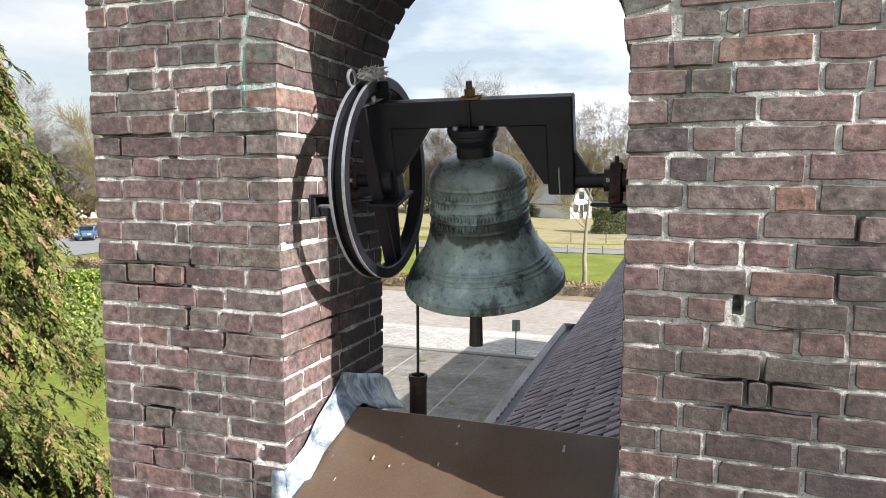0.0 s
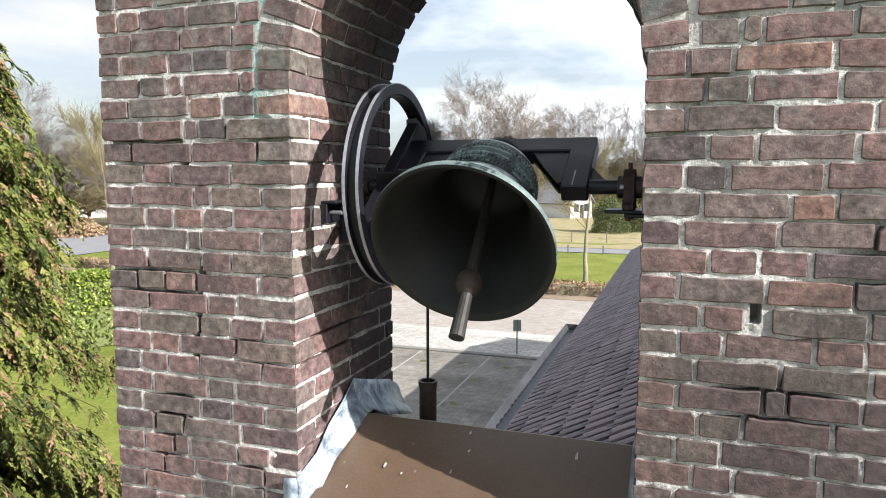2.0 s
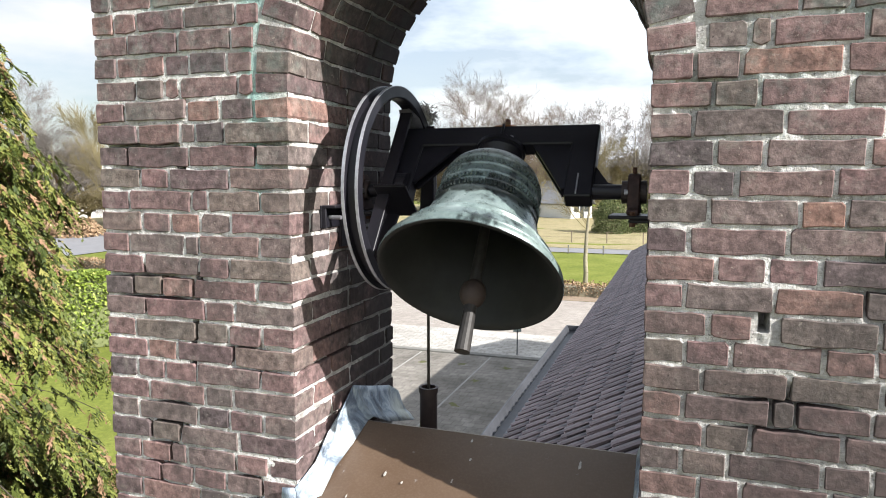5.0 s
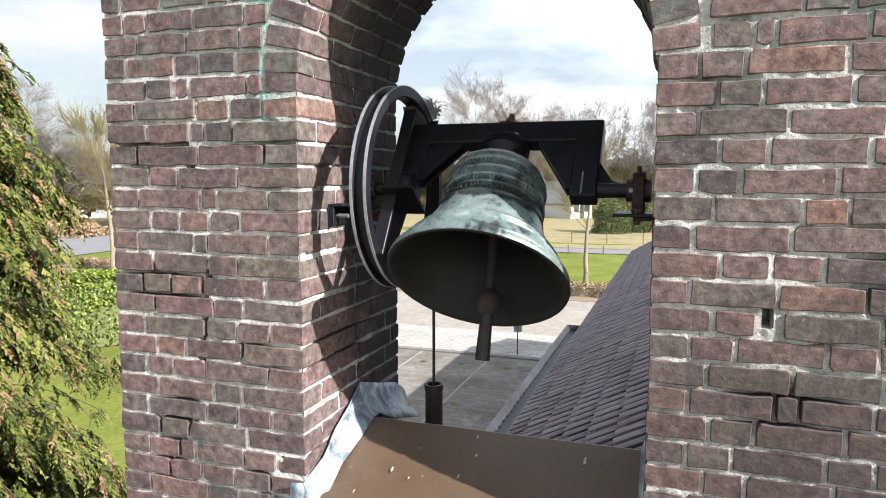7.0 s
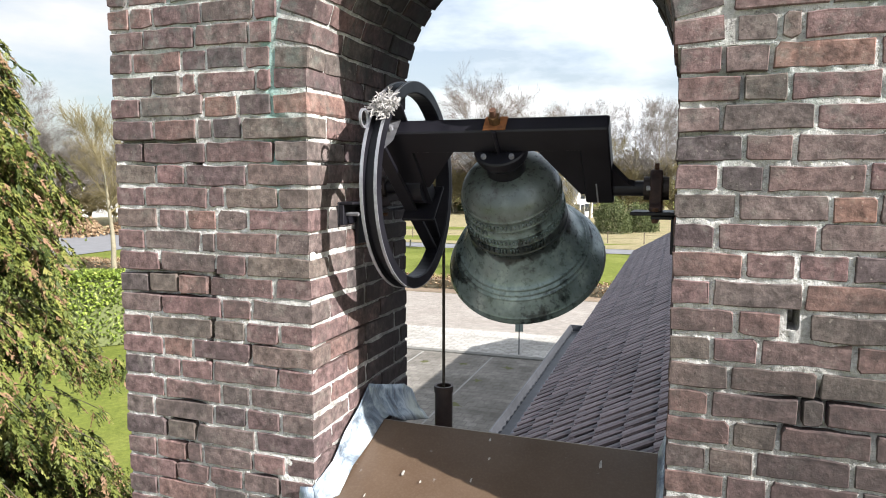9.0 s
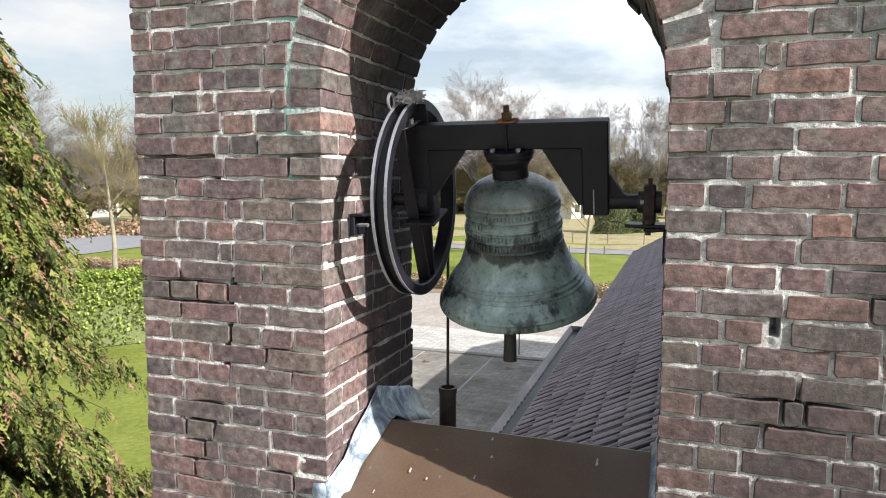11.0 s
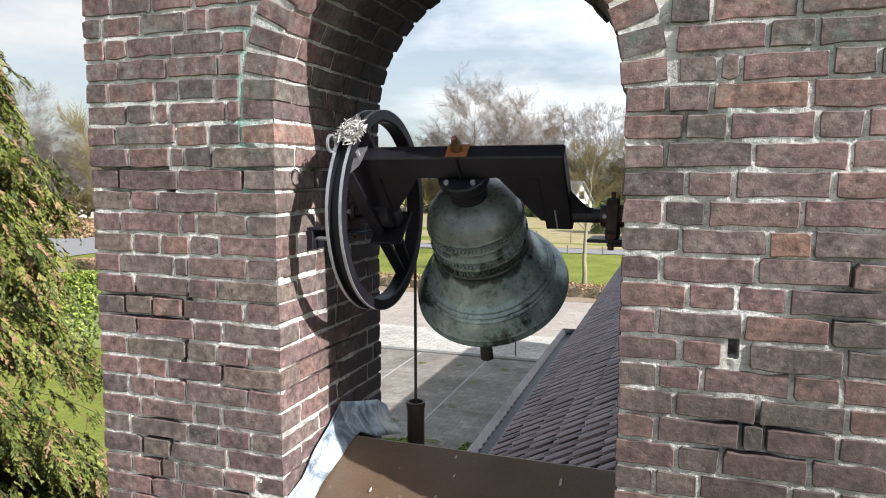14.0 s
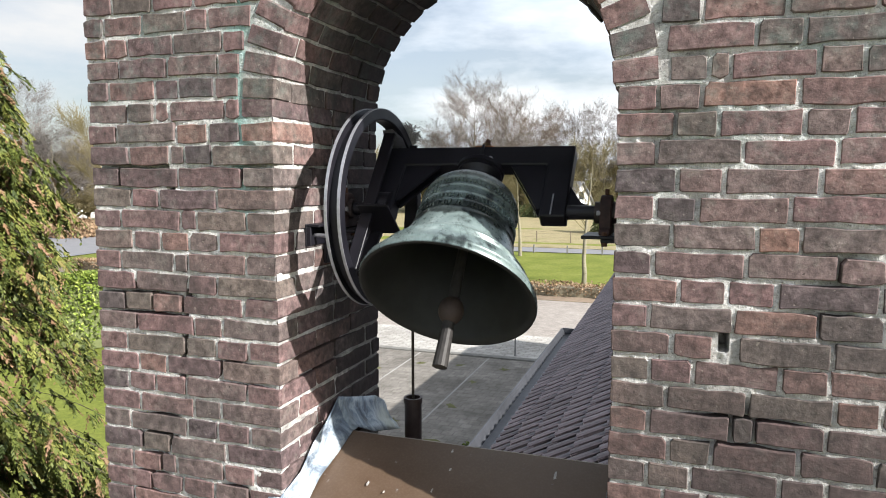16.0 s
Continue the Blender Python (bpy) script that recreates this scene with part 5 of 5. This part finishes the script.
# ---- far buildings, cars, posts ----
def house(x, y, turn, w, d, h, rh, label):
    root = empty("house", pose(x, y, 0, 0, 0, turn), label, "house", "houses")
    bm = bmesh.new()
    box(bm, (-w / 2, -d / 2, 0), (w / 2, d / 2, h))
    prism(bm, [(-w / 2, h), (w / 2, h), (0, h + rh - 0.2)], -d / 2 + 0.02, d / 2 - 0.02)
    part("wall", bm, WHITE, root)
    bm = bmesh.new()
    for s in (-1, 1):
        a = math.degrees(math.atan2(rh, w / 2))
        l = math.hypot(w / 2, rh) + 0.5
        box(bm, (0, -d / 2 - 0.4, 0), (l, d / 2 + 0.4, 0.2), 0.02, pose(0, 0, h + rh, 0, a, 0 if s > 0 else 180))
    roof = part("roof", bm, SLATE, root)
    part("chimney", box(bmesh.new(), (0.6, 0.5, h + rh - 0.8), (1.3, 1.2, h + rh + 0.8), 0.03), WHITE, roof)
    for wx, wz in ((-w * 0.25, 1.0), (w * 0.22, 1.0), (0.0, h + 0.5)):
        f = part("window", box(bmesh.new(), (wx - 0.75, -d / 2 - 0.06, wz - 0.1), (wx + 0.75, -d / 2 + 0.01, wz + 1.3), 0.02), WHITE, root)
        part("pane", box(bmesh.new(), (wx - 0.62, -d / 2 - 0.09, wz), (wx + 0.62, -d / 2 - 0.062, wz + 1.2)), DARKGLASS, f)
    part("door", box(bmesh.new(), (w * 0.02 - 0.5, -d / 2 - 0.06, 0), (w * 0.02 + 0.5, -d / 2 + 0.01, 2.1), 0.02), DARKGLASS, root)


house(-17.0, 108, 62, 5.6, 7.4, 2.5, 3.2, "white rendered house with a grey pitched roof")
house(-92, 81, 60, 14.0, 9.0, 4.0, 2.4, "pale far house behind bare trees")


def car(x, y, turn, paint, label, group="parked cars"):
    root = empty("car", pose(x, y, 0.03, 0, 0, turn), label, "car", group)
    bm = bmesh.new()
    prism(bm, [(-2.05, 0.32), (2.05, 0.32), (2.1, 0.62), (1.95, 0.82), (1.0, 0.95), (0.35, 1.42), (-1.2, 1.46), (-1.85, 0.98), (-2.1, 0.85)], -0.86, 0.86)
    bmesh.ops.bevel(bm, geom=[e for e in bm.edges], offset=0.07, segments=2, affect="EDGES")
    body = part("body", bm, paint, root, smooth=False)
    bm = prism(bmesh.new(), [(0.93, 0.97), (0.34, 1.36), (-1.15, 1.40), (-1.72, 0.99)], -0.868, 0.868)
    part("side_window", bm, DARKGLASS, body)
    bm = bmesh.new()
    f = bm.faces.new([bm.verts.new(p) for p in ((1.02, -0.7, 0.985), (1.02, 0.7, 0.985), (0.42, 0.62, 1.40), (0.42, -0.62, 1.40))])
    bmesh.ops.solidify(bm, geom=[f], thickness=0.02)
    part("windscreen", bm, DARKGLASS, body)
    for wx in (-1.3, 1.3):
        for wy in (-0.8, 0.8):
            t = part("wheel", tube(bmesh.new(), (wx, wy - 0.09, 0.31), (wx, wy + 0.09, 0.31), 0.31, n=24), TYRE, root)
            part("rim", tube(bmesh.new(), (wx, wy - 0.1, 0.31), (wx, wy + 0.1, 0.31), 0.19, n=16), GALV, t)
    for wy in (-0.62, 0.62):
        part("headlight", box(bmesh.new(), (2.0, wy - 0.16, 0.64), (2.1, wy + 0.16, 0.76), 0.02), WHITE, root)
    part("bumper", box(bmesh.new(), (2.02, -0.8, 0.34), (2.14, 0.8, 0.5), 0.03), TYRE, root)
    return root


DRIVEN = car(-56.83, 52.76, -58.4, CARBLUE, "blue hatchback car driving round the street bend", "")
car(-64.5, 57.0, -40, CARBLUE, "blue parked car beside the shrubs")
car(-42.5, 70.0, 10, CARWHITE, "white car passing the far lane")


def parking_sign(x, y):
    root = empty("parking_sign", pose(x, y, 0.0, 0, 0, 15), "small double grey-green sign plate on a thin post", "sign")
    part("post", tube(bmesh.new(), (0, 0, 0), (0, 0, 1.28), 0.022, n=10), GUTTER, root)
    for s in (-1, 1):
        part("plate", box(bmesh.new(), (s * 0.078 - 0.066, -0.035, 0.86), (s * 0.078 + 0.066, -0.022, 1.28), 0.004), SIGN, root)


parking_sign(-4.45, 22.1)


def posts():
    me = None
    rnd = random.Random(14)
    for i in range(16):
        x = -34 + i * 2.9
        if me is None:
            bm = box(bmesh.new(), (-0.06, -0.06, 0), (0.06, 0.06, 0.72), 0.015)
            ob = tagged(part("bollard", bm, KERB), "short dark wooden bollard beside the lane", "bollard", "lane bollards")
            me = ob.data
        else:
            ob = tagged(new("bollard", me), "short dark wooden bollard beside the lane", "bollard", "lane bollards")
        ob.matrix_basis = pose(x, 56.0, 0, rnd.gauss(0, 2), rnd.gauss(0, 2), 0)
    root = empty("field_fence", pose(0, 66.0, 0), "thin wire fence with weathered posts in the field", "fence")
    for i in range(22):
        part("post", box(bmesh.new(), (-50 + i * 3.4, -0.05, 0), (-49.9 + i * 3.4, 0.05, 1.1), 0.01), FENCE, root)
    for z in (0.5, 0.85, 1.05):
        part("wire", tube(bmesh.new(), (-50, 0, z), (21, 0, z), 0.008, n=5), FENCE, root)


posts()

# the bricks of the wall, last
lay_walls()
lay_arch()


# ---- what swings ----
def motions():
    period, swing, mean, peak = 1.5714, 56.6, 2.8, 0.4880
    bell_rows, clap_rows = [], []
    for i in range(0, 161):
        t = i / 10
        th = mean + swing * math.cos(2 * math.pi * (t - peak) / period)
        phi = 4.5 + 35.0 * math.cos(2 * math.pi * (t - 0.42) / period)
        rel = math.degrees(math.asin(max(-1, min(1, 0.49 * math.sin(radians(phi - th)) / 0.535))))
        bell_rows.append((t, Matrix.Translation(AX) @ pose(0, 0, 0, -th)))
        clap_rows.append((t, pose(0, 0, 0.05, -rel)))
    walk(BELL, bell_rows)
    walk(CLAPPER, clap_rows)
    # the car slows as it turns out of the bend and stops behind the conifer
    walk(DRIVEN, [(t, pose(-56.83 + 6.69 * d, 52.76 + -10.87 * d, 0.03, 0, 0, -58.4)) for t, d in ((0.0, 0.0), (0.3, 0.29), (0.6, 0.62), (1.0, 1.0), (1.4, 1.32), (2.0, 1.62), (2.6, 1.75), (16.0, 1.75))])


motions()
